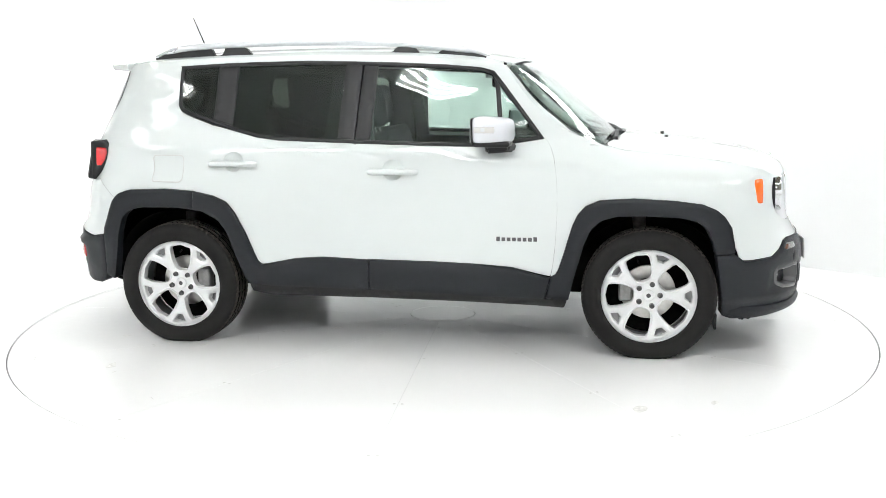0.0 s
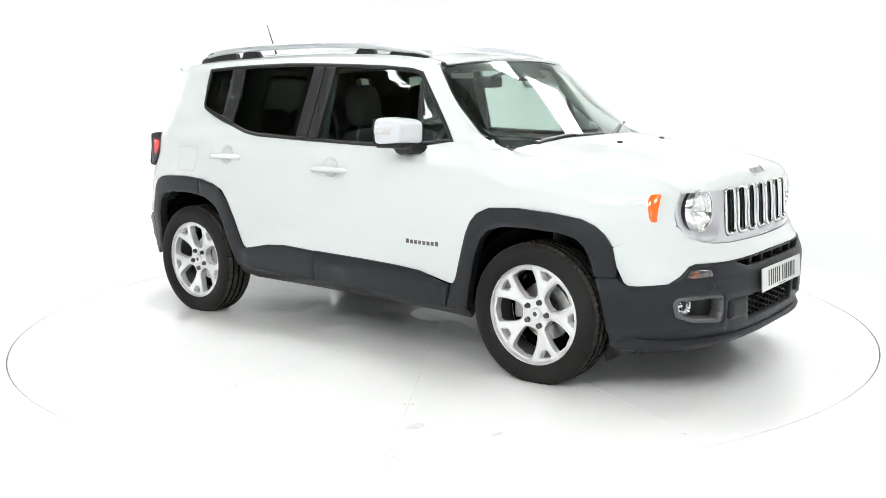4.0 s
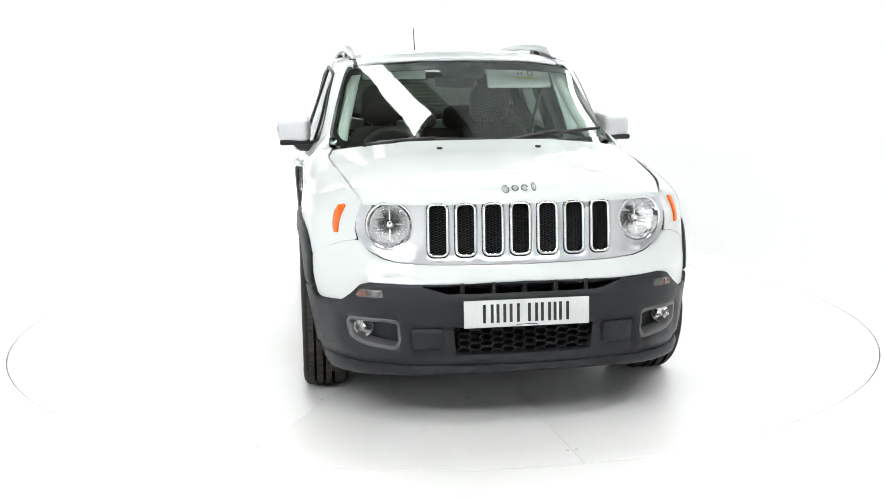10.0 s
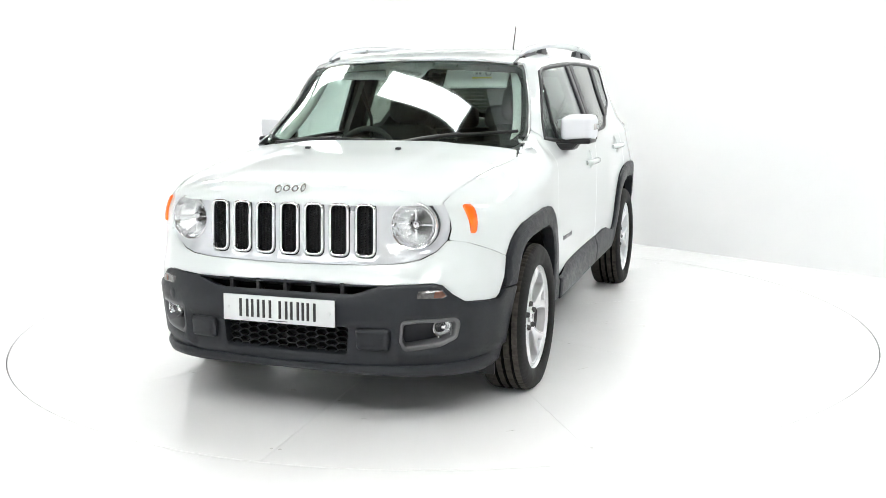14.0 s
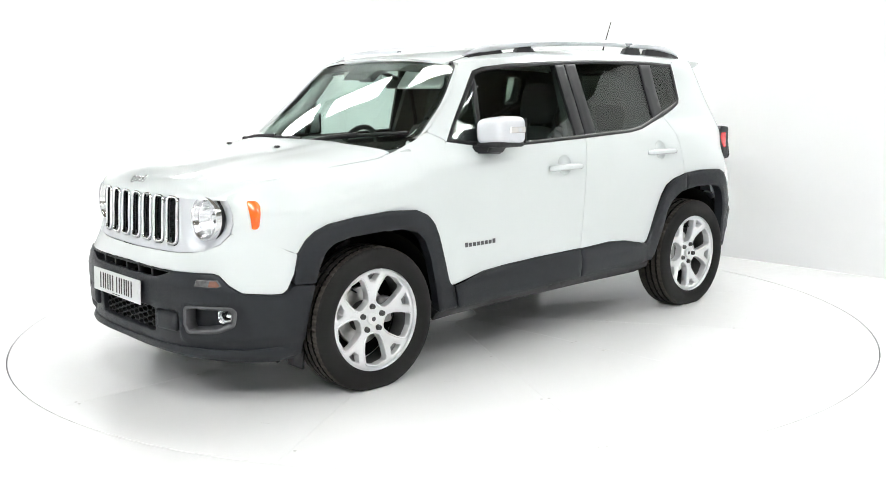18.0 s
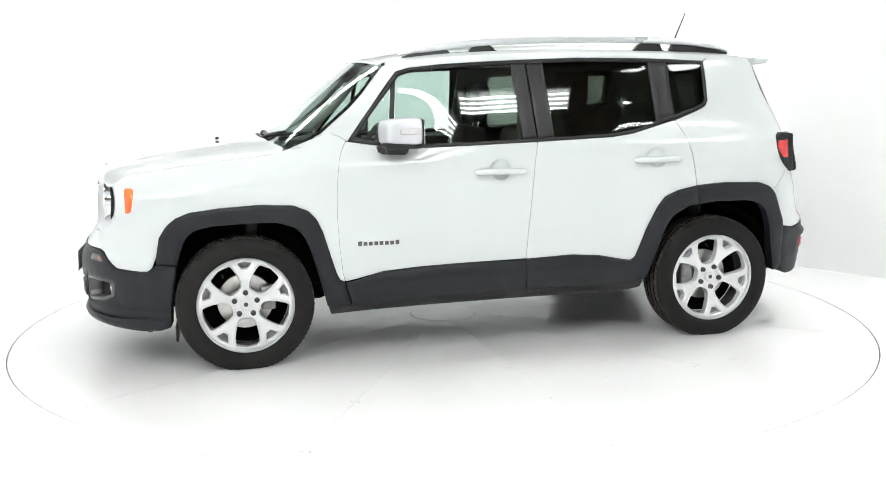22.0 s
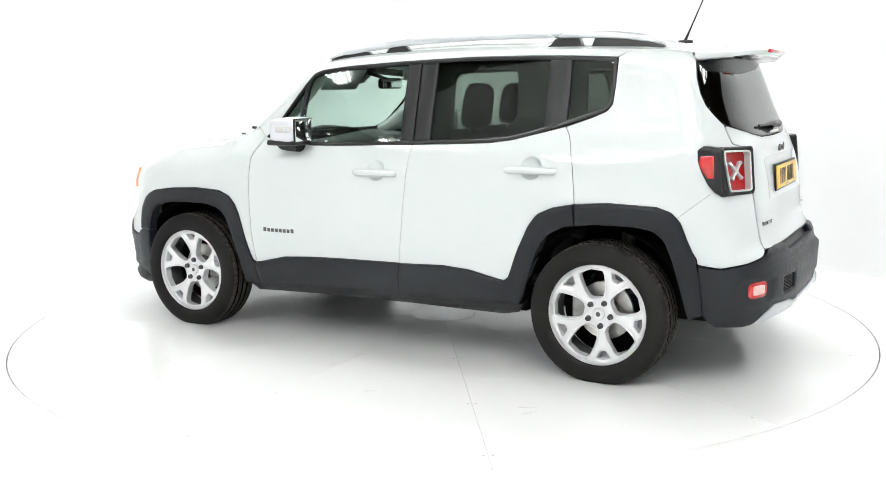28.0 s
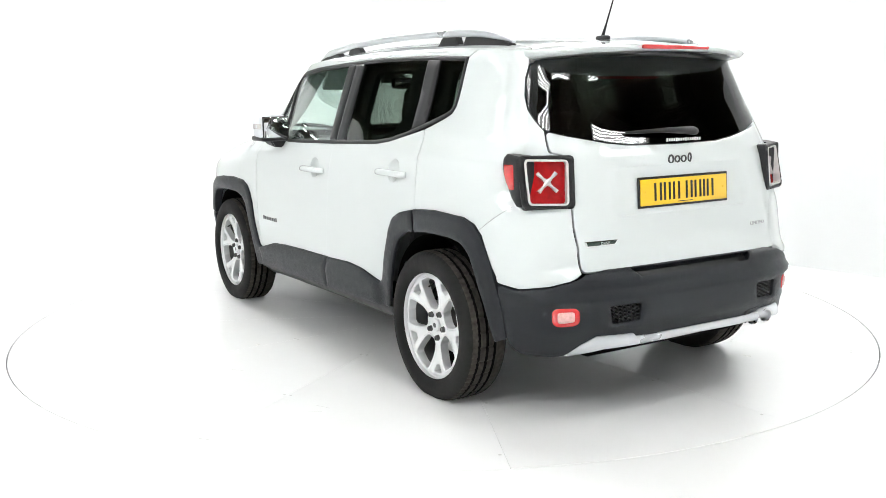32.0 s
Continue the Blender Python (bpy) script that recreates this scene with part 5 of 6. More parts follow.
def bump_off(s, z):
    y = abs(FRONT.at(s, z)[1])
    # sculpted: brow over the fog lamps, pads beside the plate, step above the lip
    o = .006 * smooth01((.58 - z) / .05)
    o -= .022 * smooth01((.44 - z) / .02) * smooth01((z - .285) / .03) * smooth01((.49 - y) / .02)
    o -= .012 * smooth01((.305 - z) / .02)
    o += .006 * smooth01((1.80 - FRONT.at(s, z)[0]) / .08)
    o -= .010 * smooth01((y - .50) / .03) * smooth01((.745 - y) / .03) * smooth01((.475 - z) / .02) * smooth01((z - .325) / .02)
    return o


skin("bumper_skin", fillet(mirror_outline(half), .012), fm, MID, M_CLAD, bumper, step=.02, off=.006, holes=[slot_up, mesh_low, fog(1), fog(-1)], thick=.06, bev=.003, bevw=.006, off_fn=bump_off)
lipo = mirror_outline([FY(0, .272), FY(.338, .276), FY(.571, .272), FY(.70, .268), FY(.775, .27), FX(1.75, .272), FX(1.68, .262), FX(1.668, .215), FX(1.76, .200), FY(.77, .198), FY(.69, .210), FY(.53, .224), FY(.3, .236), FY(0, .240)])
skin("front_lip", fillet(lipo, .012), fm, MID, M_CLAD, bumper, "protruding lower lip", step=.022, off=.022, bev=.012, bevw=.014, thick=.07,
     off_fn=lambda s, z: -.018 * smooth01((abs(s) - .85) / .25))
skin("slot_backing", slot_up, fm, MID, M_DARK, bumper, step=.04, off=-.07, thick=.004, gap=-.01)
for k in (-2, -1, 0, 1, 2):
    bm = bmesh.new()
    box_bm(bm, nose(k * .13, .585) - .035, k * .13 + .005, .585, .05, .018, .05, .003)
    part("slot_strut", bm, M_TRIM, bumper)
bm = bmesh.new()
box_bm(bm, 2.05, 0, .592, .02, .60, .006, .002)
part("slot_slat", bm, M_CLAD, bumper)
skin("mesh_backing", mesh_low, fm, MID, M_DARK, bumper, step=.05, off=-.085, thick=.004, gap=-.01)
hexmesh("intake_mesh", mesh_low, fm, MID, .031, .0036, .03, -.030, M_MESH, bumper, "black honeycomb intake", .52)
skin("tow_cover", circle(FY(-.585, .505), .024, 20), fm, MID, M_CLAD, bumper, "round towing eye cover", step=.02, off=.014, gap=0, bev=.002, bevw=.003, thick=.006)
for sg in (1, -1):
    pad = fillet([(sg * s, z) for s, z in (FY(.328, .430), FY(.472, .428), FY(.466, .335), FY(.332, .338))], .014)
    skin("bumper_pad", pad, fm, MID, M_CLAD, bumper, "raised dark pad", step=.02, off=.012, bev=.010, bevw=.012, thick=.03, off_fn=lambda s, z: .0)
    fo = fog(sg)
    fc = fo if area2(fo) > 0 else fo[::-1]
    skin("fog_surround", inset(resample(fc, .012), -.008), fm, MID, M_BADGE, bumper, "grey fog lamp surround", step=.014, off=.006, holes=[inset(resample(fc, .012), .014)], bev=.005, bevw=.005, thick=.12, gap=0)
    skin("fog_recess", fo, fm, MID, M_CLAD, bumper, "dark fog lamp recess", step=.03, off=-.060, thick=.004, gap=-.012)
    fl = new("fog_lamp")
    fl.parent = car
    tagged(fl, "small round clear fog lamp")
    m = Matrix.Translation((1.942, sg * .650, .413)) @ pose(0, 0, 0, 0, 0, sg * 12) @ Matrix.Diagonal((1, 1.12, 1.12, 1))
    for nm, prof, mt in (("fog_housing", [(.036, -.07), (.041, -.06), (.041, -.004)], M_TRIM), ("fog_bezel", [(.041, -.004), (.040, .0), (.037, .004), (.034, 0)], M_CHROME), ("fog_reflector", [(.034, 0), (.030, -.02), (.015, -.036), (0, -.04)], M_REFLECTOR),
                         ("fog_bulb", [(0, -.012), (.007, -.014), (.008, -.036)], M_CHROME), ("fog_lens", [(0, .008), (.02, .006), (.035, 0)], M_LAMPGLASS)):
        v, f = lathe(prof, 28, "x")
        mesh_object(nm, [m @ Vector(p) for p in v], f, mt, fl)
    tr = fillet([(sg * s, z) for s, z in (FY(.566, .548), FY(.575, .582), FY(.660, .584), FY(.681, .556), FY(.663, .543))], .007)
    skin("turn_lamp", tr, fm, MID, M_SMOKE, bumper, "clear front turn lamp", step=.014, off=.010, bev=.003, bevw=.004, thick=.02)
    am = fillet([(sg * s, z) for s, z in (FY(.628, .551), FY(.632, .578), FY(.657, .579), FY(.673, .557), FY(.660, .549))], .005)
    skin("amber_insert", am, fm, MID, mat("smoky_amber", (.13, .055, .035), .2, coat=.8), bumper, "smoky amber insert", step=.014, off=.013, bev=.001, bevw=.002, thick=.006)
    bm = bmesh.new()
    box_bm(bm, 1.63, sg * .72, .180, .014, .12, .085, .005, None)
    part("air_deflector", bm, M_TRIM, car, "black rubber air deflector")

M_BADGE2 = mat("grey_chrome", (0.62, 0.62, 0.63), 0.22, metal=0.8)
# small chrome shapes on the bonnet edge in place of the maker's badge
for k, (y, w, h) in enumerate(((.060, .022, .034), (.022, .032, .026), (-.018, .032, .026), (-.058, .032, .034))):
    v, f = lathe([(.62, -.0015), (1.0, -.0015), (1.0, .002), (.62, .002)], 18, "x", True)
    zb = .984 + (-.004 if k == 3 else (.004 if k == 0 else 0))
    pts = [Vector((2.004 + a * 1.2 - (c * h / 2) * .75, y + b * w / 2, zb + c * h / 2)) for a, b, c in v]
    mesh_object("badge_shape", pts, f, M_BADGE2, car, label="small chrome badge shape")
    v2 = [Vector((tail(0, 1.08) - .006 + a * 1.2, -(y * .95), 1.080 + c * h * .62 + (.004 if k == 0 else 0))) + Vector((0, b * w * .52, 0)) for a, b, c in v]
    mesh_object("badge_shape", v2, f, M_NUT, tailgate, label="dark chrome badge shape")
# washer jets on the bonnet
for y in (-.235, .235):
    w_ = (y / gap_y(1.38) + 1) / 2
    p = Vector(bonnet((1.38 - 1.15) / (2.01 - 1.15), w_))
    bm = bmesh.new()
    box_bm(bm, p.x, p.y, p.z + .004, .022, .026, .014, .005)
    part("washer_jet", bm, M_TRIM, car, "small black washer jet")


# ---------------------------------------------------------------- rear end
rear = new("rear_bumper")
rear.parent = car
tagged(rear, "dark grey plastic rear bumper with silver skid strip")
half = [RY(0, .657), RY(.483, .656), RY(.578, .643), RY(.640, .618), RY(.714, .594), RY(.794, .576), RX(-1.757, .590), RX(-1.742, .597), RX(-1.747, .50), RX(-1.757, .36), RX(-1.78, .325),
        RY(.76, .305), RY(.676, .302), RY(.60, .316), RY(.5, .335), RY(.3, .341), RY(0, .345)]
step_o = fillet([RY(-.362, .650), RY(.362, .650), RY(.325, .618), RY(-.325, .618)], .006)
vent = lambda sg: fillet([(sg * s, z) for s, z in (RY(.495, .516), RY(.350, .518), RY(.354, .445), RY(.480, .439))], .012)
refl = lambda sg, g: fillet([(sg * s, z) for s, z in (RY(.698 + g, .516 + g), RY(.608 - g, .522 + g), RY(.600 - g, .440 - g), RY(.692 + g, .430 - g))], .032)


def rear_off(s, z):
    y = abs(REAR.at(s, z)[1])
    o = .020 * smooth01((.575 - z) / .025) * smooth01((.80 - y) / .1) - .012 * smooth01((.43 - z) / .03) * smooth01((.80 - y) / .1)
    o += .010 * smooth01((.60 - z) / .05)
    o -= .012 * smooth01((y - .565) / .02) * smooth01((.735 - y) / .02) * smooth01((.535 - z) / .015) * smooth01((z - .41) / .02)
    return o


skin("bumper_skin", fillet(mirror_outline(half), .012), rm, MID, M_CLAD, rear, step=.02, off=.006, holes=[step_o, vent(1), vent(-1)], thick=.06, bev=.006, bevw=.01, off_fn=rear_off)
skin("step_recess", step_o, rm, MID, M_TRIM, rear, "black recessed step", step=.05, off=-.03, thick=.004, gap=-.012)
skid = [RY(0, .380), RY(.363, .379), RY(.378, .393), RY(.538, .395), RY(.592, .362), RY(.652, .306), RY(.60, .315), RY(.5, .334), RY(.3, .340), RY(0, .344)]
skin("skid_strip", fillet(mirror_outline(skid), .006), rm, MID, M_SILVER, rear, "satin silver skid strip", step=.022, off=.036, bev=.006, bevw=.008, thick=.045,
     off_fn=lambda s, z: -.010 * smooth01((.375 - z) / .09))
for sg in (1, -1):
    skin("vent_backing", vent(sg), rm, MID, M_DARK, rear, step=.04, off=-.02, thick=.004, gap=-.01)
    hexmesh("vent_mesh", vent(sg), rm, MID, .0125, .003, .012, .024, M_TRIM, rear, "black honeycomb vent", .7)
    r0 = refl(sg, 0)
    rc = r0 if area2(r0) > 0 else r0[::-1]
    skin("reflector_rim", r0, rm, MID, M_RED, rear, "bright red lamp rim", step=.014, off=.030, bev=.005, bevw=.005, thick=.02)
    skin("reflector_lens", inset(resample(rc, .01), .017), rm, MID, M_ROSE, rear, "pale lamp lens", step=.014, off=.035, bev=.003, bevw=.004, thick=.01)
for y, dx in ((-.345, 0), (-.435, .004)):
    v, f = lathe([(.030, -.012), (.034, -.014), (.036, -.008), (.036, .16), (.031, .16), (.031, -.01)], 32, "x", True)
    v = [Vector((-2.06 + dx + a, y + b * 1.25, .352 + c * .86)) for a, b, c in v]
    mesh_object("exhaust_tip", v, f, M_CHROME, car, label="chrome oval exhaust tip")
    v, f = lathe([(0, .05), (.030, .05)], 24, "x")
    mesh_object("exhaust_inside", [Vector((-2.06 + a, y + b * 1.25, .352 + c * .86)) for a, b, c in v], f, M_DARK, car, label="near-black disc inside the exhaust tip")
skin("exhaust_surround", fillet([RY(-.275, .388), RY(-.31, .402), RY(-.455, .412), RY(-.50, .395), RY(-.47, .345), RY(-.30, .335)], .012), rm, MID, M_TRIM, rear, "black exhaust surround", step=.02, off=.028,
     holes=[fillet([RY(-.295, .384), RY(-.32, .394), RY(-.45, .402), RY(-.485, .39), RY(-.46, .352), RY(-.31, .345)], .012)], bev=.004, bevw=.004, thick=.02, gap=0)


def lettering(text, size, m, material, parent, label, depth=.0015, squash=1.0):
    cu = bpy.data.curves.new("text", "FONT")
    cu.body, cu.size, cu.extrude, cu.align_x, cu.align_y = text, size, depth, "CENTER", "CENTER"
    tmp = bpy.data.objects.new("text", cu)
    me = bpy.data.meshes.new_from_object(tmp)
    bpy.data.objects.remove(tmp)
    me.transform(m @ Matrix.Diagonal((1, squash, 1, 1)))
    me.materials.append(material)
    ob = new("lettering", me)
    ob.parent = parent
    tagged(ob, label)
    return ob


dz = .757
bd = [(.555, dz + .013), (.548, dz - .010), (.540, dz - .013), (.405, dz - .010), (.385, dz + .013)]
skin("engine_badge", fillet(bd, .003), tl, MID, M_CHROME, tailgate, "chrome edged engine badge", step=.03, off=.004, bev=.001, bevw=.002, thick=.006)
ins = [(.545, dz + .0095), (.540, dz - .0075), (.410, dz - .0065), (.394, dz + .0095)]
skin("badge_insert", fillet(ins, .002), tl, MID, M_GREEN, tailgate, "dark green badge insert", step=.03, off=.0055, gap=0, bev=.0005, bevw=.001, thick=.003)
yaw = math.degrees(math.atan2(tail(.40, dz) - tail(.51, dz), .11))
lettering("DIESEL", .017, pose(tail(.457, dz) - .008, .457, dz + .001, 90, 0, -90 + yaw), M_CHROME, tailgate, "small chrome word on badge", .001)
lettering("LIMITED", .030, pose(tail(-.47, .767) - .006, -.47, .767, 90, 0, -90 - yaw), M_BADGE2, tailgate, "chrome trim word", .001, .75)

# aerial on the roof
aer = new("aerial")
aer.parent = car
tagged(aer, "short black whip aerial on the roof")
zr = roof_z(-1.43, 0)
bm = bmesh.new()
box_bm(bm, -1.43, .008, zr + .006, .075, .036, .022, .010)
part("aerial_base", bm, M_TRIM, aer)
tube("aerial_rod", [(-1.425, .008, zr + .008), (-1.452, .008, zr + .07), (-1.52, .009, zr + .232)], [.009, .0045, .003], M_TRIM, aer)


# door mirrors
def mirror(sg):
    root = new("door_mirror")
    root.parent = car
    tagged(root, "silver door mirror on a black foot")
    vs, fs = [], []
    nu, nv = 40, 22
    for i in range(nv + 1):
        la = math.pi * (i / nv - .5)
        for k in range(nu):
            lo = 2 * math.pi * k / nu
            soft = lambda c, e: math.copysign(abs(c) ** e, c)
            x = soft(math.cos(lo), .42) * soft(math.cos(la), .42)
            y = soft(math.sin(lo), .34) * soft(math.cos(la), .42)
            z = soft(math.sin(la), .40)
            f = (x + 1) / 2
            vs.append((.492 + .108 * x - .018 * (y + 1) * f, sg * (.907 + .094 * y * (1 - .16 * f)), 1.178 + .074 * z * (1 - .13 * f) - .004 * f))
    for i in range(nv):
        for k in range(nu):
            l = (k + 1) % nu
            q = (i * nu + k, i * nu + l, (i + 1) * nu + l, (i + 1) * nu + k)
            fs.append(q if sg > 0 else q[::-1])
    mesh_object("mirror_cap", vs, fs, M_CAP, root, label="satin silver mirror cap", sharp=70)
    bm = bmesh.new()
    box_bm(bm, .486, sg * .905, 1.110, .186, .166, .030, .013, None, 3)
    part("mirror_underside", bm, M_TRIM, root, "black underside")
    vs = [(.600, .80, 1.062), (.430, .80, 1.050), (.43, .80, 1.106), (.60, .80, 1.106), (.560, .890, 1.066), (.46, .890, 1.058), (.44, .925, 1.106), (.575, .925, 1.106)]
    bm = bmesh.new()
    b = [bm.verts.new((x, sg * y, z)) for x, y, z in vs]
    for f in ((0, 1, 2, 3), (4, 7, 6, 5), (0, 4, 5, 1), (1, 5, 6, 2), (2, 6, 7, 3), (3, 7, 4, 0)):
        bm.faces.new([b[i] for i in f])
    bmesh.ops.bevel(bm, geom=bm.edges[:], offset=.008, segments=2, affect="EDGES")
    part("mirror_foot", bm, M_TRIM, root, "black mirror foot")
    bm = bmesh.new()
    box_bm(bm, .386, sg * .907, 1.176, .010, .162, .128, .004)
    part("mirror_rim", bm, M_TRIM, root)
    bm = bmesh.new()
    box_bm(bm, .380, sg * .907, 1.176, .004, .150, .116, .001)
    part("mirror_glass", bm, M_MIRROR, root, "mirror glass")
    bm = bmesh.new()
    box_bm(bm, .452, sg * .9945, 1.182, .104, .014, .030, .005)
    part("indicator", bm, M_WHITE_PL, root, "clear indicator strip")
    bm = bmesh.new()
    box_bm(bm, .445, sg * 1.0018, 1.182, .020, .004, .019, .001)
    part("indicator_bulb", bm, M_SILVER, root)


mirror(1)
mirror(-1)


# ---------------------------------------------------------------- wheels and underside
def polar(r, deg):
    return (r * math.cos(radians(deg)), r * math.sin(radians(deg)))


def wheel_face_y(x, z):
    """How far out the wheel face stands at a place on the disc."""
    r = math.hypot(x, z)
    return .050 - .026 * (1 - min(r / .20, 1.0) ** 2.0) - .004 * smooth01((r - .222) / .02)


WHEEL = {}
HUB_Y, HUB_Z = .795, .328


def build_wheel(name, x, sg, phase):
    root = new(name)
    root.parent = car
    root.matrix_local = pose(x, sg * HUB_Y, HUB_Z, 0, 0, 0 if sg > 0 else 180) @ pose(0, 0, 0, 0, phase, 0)
    tagged(root, "silver five-spoke alloy wheel with black tyre")
    if not WHEEL:
        # tyre: tread with grooves and shoulder notches, then the bulged sidewalls
        seg = 320
        vs, fs = [], []
        prof = [(.246, .090), (.253, .098), (.268, .105), (.295, .108), (.322, .102), (.337, .094), (.3445, .084), (.3475, .078), (.350, .060), (.339, .0585), (.339, .0485), (.3505, .048), (.351, .020), (.339, .018),
                (.339, .007), (.351, .006), (.351, -.020), (.339, -.022), (.339, -.033), (.3505, -.034), (.350, -.062), (.3475, -.078), (.3445, -.084), (.337, -.094), (.322, -.102), (.295, -.106), (.262, -.102), (.246, -.094), (.240, -.088)]
        n = len(prof)
        for i in range(seg):
            a = 2 * math.pi * i / seg
            notch = (i % 4 == 0)
            for k, (r, h) in enumerate(prof):
                if notch and k in (6, 7, 8, 20, 21, 22):
                    r -= .004
                if i % 10 == 3 and k in (11, 12, 15, 16):
                    r -= .005
                vs.append((r * math.cos(a), h, r * math.sin(a)))
        for i in range(seg):
            j = (i + 1) % seg
            for k in range(n - 1):
                fs.append((i * n + k, i * n + k + 1, j * n + k + 1, j * n + k))
        side = [f for f in fs if not 6 <= f[0] % n < 22]
        WHEEL["tyre"] = (vs, side, M_RUBBER, 35, "black worn rubber tyre")
        # groove walls and floors take the near-black underbody colour, painting in their shade
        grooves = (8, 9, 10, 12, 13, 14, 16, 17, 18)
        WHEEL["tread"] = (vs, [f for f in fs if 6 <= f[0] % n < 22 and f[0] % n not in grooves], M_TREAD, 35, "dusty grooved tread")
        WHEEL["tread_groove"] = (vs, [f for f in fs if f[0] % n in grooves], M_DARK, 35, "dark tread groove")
        pv, pf = [], []
        for s in (126,):
            b = len(pv)
            for r in (.170, .200, .232):
                for q in range(5):
                    px, pz = polar(r, s - 12 + 6 * q)
                    pv.append((px, .002 + (.026 if r > .21 else 0), pz))
            pf += [(b + i * 5 + q, b + i * 5 + q + 1, b + i * 5 + q + 6, b + i * 5 + q + 5) for i in range(2) for q in range(4)]
        WHEEL["spoke_pocket"] = (pv, pf, M_POCKET, 40, "grey pocket floor")
        # alloy face: five windows and five small openings in the spoke forks
        holes = []
        for k in range(5):
            c = 90 + 72 * k
            w = [polar(.075, c - 13), polar(.075, c + 13), polar(.089, c + 23), polar(.120, c + 24), polar(.160, c + 21), polar(.195, c + 18), polar(.213, c + 15.5), polar(.219, c), polar(.213, c - 15.5), polar(.195, c - 18), polar(.160, c - 21),
                 polar(.120, c - 24), polar(.089, c - 23)]
            holes.append(fillet(w, .012))
            s = c + 36
            ss = [polar(.177, s - 4.5), polar(.177, s + 4.5), polar(.214, s + 9.5), polar(.2185, s), polar(.214, s - 9.5)]
            holes.append(fillet(ss, .005))
        face = [polar(.2425, 360 * k / 96) for k in range(96)]
        v, f = patch(face, lambda a, b: (a, wheel_face_y(a, b), b), (0, -1, 0), step=.016, gap=0, bev=.006, bevw=.007, thick=.034, holes=holes)
        v2, f2 = patch(inset(resample(holes[0] if area2(holes[0]) > 0 else holes[0][::-1], .008), -.0085), lambda a, b: (a, wheel_face_y(a, b), b), (0, -1, 0), step=.012, gap=0, off=.0035, bev=.0035, bevw=.003, thick=.012,
                       holes=[inset(resample(holes[0] if area2(holes[0]) > 0 else holes[0][::-1], .008), .001)])
        WHEEL["window_ridge"] = (v2, f2, M_ALLOY, 45, "raised silver edge of an opening")
        WHEEL["alloy_face"] = (v, f, M_ALLOY, 45, "silver alloy spokes")
        v, f = lathe([(.2400, .036), (.2425, .050), (.2465, .058), (.2475, .052), (.240, .036), (.233, .022)], 96, "y")
        WHEEL["rim"] = (v, f, M_ALLOY, 40, "silver rim")
        v, f = lathe([(.233, .022), (.224, -.02), (.222, -.085), (.240, -.09)], 96, "y")
        WHEEL["barrel"] = (v, f, M_BARREL, 40, "dark inner barrel")
        v, f = lathe([(.221, -.070), (.05, -.066), (.0, -.066)], 48, "y")
        WHEEL["dust_shield"] = (v, f, M_DARK, 40, "black dust shield")
        v, f = lathe([(.060, -.030), (.140, -.030), (.142, -.034), (.142, -.046), (.140, -.050), (.06, -.050)], 64, "y", True)
        WHEEL["brake_disc"] = (v, f, M_STEEL, 40, "bare steel brake disc")
        v, f = lathe([(0, .0), (.06, .0), (.066, -.006), (.075, -.03)], 40, "y")
        WHEEL["hub"] = (v, f, M_IRON, 40, "dark hub")
        v, f = lathe([(0, .040), (.020, .0395), (.027, .037), (.030, .030), (.030, .01)], 40, "y")
        WHEEL["centre_cap"] = (v, f, M_ALLOY, 40, "silver centre cap")
        v, f = lathe([(0, .0415), (.010, .0413), (.012, .039)], 24, "y")
        WHEEL["cap_emblem"] = (v, f, M_BADGE, 40, "small grey emblem")
        bm = bmesh.new()
        box_bm(bm, 0, 0, 0, .075, .07, .125, .014, None, 3)
        me = bpy.data.meshes.new("caliper")
        bm.to_mesh(me)
        bm.free()
        WHEEL["caliper"] = me
        me.materials.append(M_CALIPER)
        for key in list(WHEEL):
            if key == "caliper":
                continue
            vs, fs, mt, sh, lab = WHEEL[key]
            if key in ("alloy_face", "rim", "barrel", "spoke_pocket", "window_ridge", "centre_cap", "cap_emblem"):
                vs = [(a * 1.008, b + .027, c * 1.008) for a, b, c in vs]
            elif key in ("tyre", "tread", "tread_groove"):
                vs = [(a * .985, b, c * .985) for a, b, c in vs]
            ob = mesh_object(key, vs, fs, mt, None, sharp=sh)
            WHEEL[key] = (ob.data, lab)
            bpy.data.objects.remove(ob)
        v, f = lathe([(0, .008), (.0052, .008), (.0085, .012), (.0108, .011), (.0120, 0), (.0142, -.006)], 12, "y")
        ob = mesh_object("wheel_nut", v, f, M_NUT, None)
        WHEEL["nut"] = ob.data
        bpy.data.objects.remove(ob)
    for key, val in WHEEL.items():
        if key in ("nut", "caliper"):
            continue
        data = val[0]
        if key in ("tyre", "tread", "tread_groove"):
            # flatten the loaded tyre where it stands on the ground
            data = data.copy()
            m, back = root.matrix_basis, root.matrix_basis.inverted()
            for v in data.vertices:
                p = m @ v.co
                if p.z < .05:
                    squeeze = (.05 - p.z) / .05
                    p.y += math.copysign(.006, v.co.y * sg) * squeeze * smooth01((.335 - math.hypot(v.co.x, v.co.z)) / .03)
                    p.z = max(p.z, .0005)
                    v.co = back @ p
        ob = new(key, data)
        ob.parent = root
        tagged(ob, val[1])
        if key in ("spoke_pocket", "window_ridge"):
            for k in range(1, 5):
                ob = new(key, val[0])
                ob.parent = root
                ob.matrix_local = pose(0, 0, 0, 0, 72 * k, 0)
    for k in range(5):
        a = 54 + 72 * k
        px, pz = polar(.0590, a)
        ob = new("wheel_nut", WHEEL["nut"])
        ob.parent = root
        ob.location = (px, wheel_face_y(px, pz) + .030, pz)
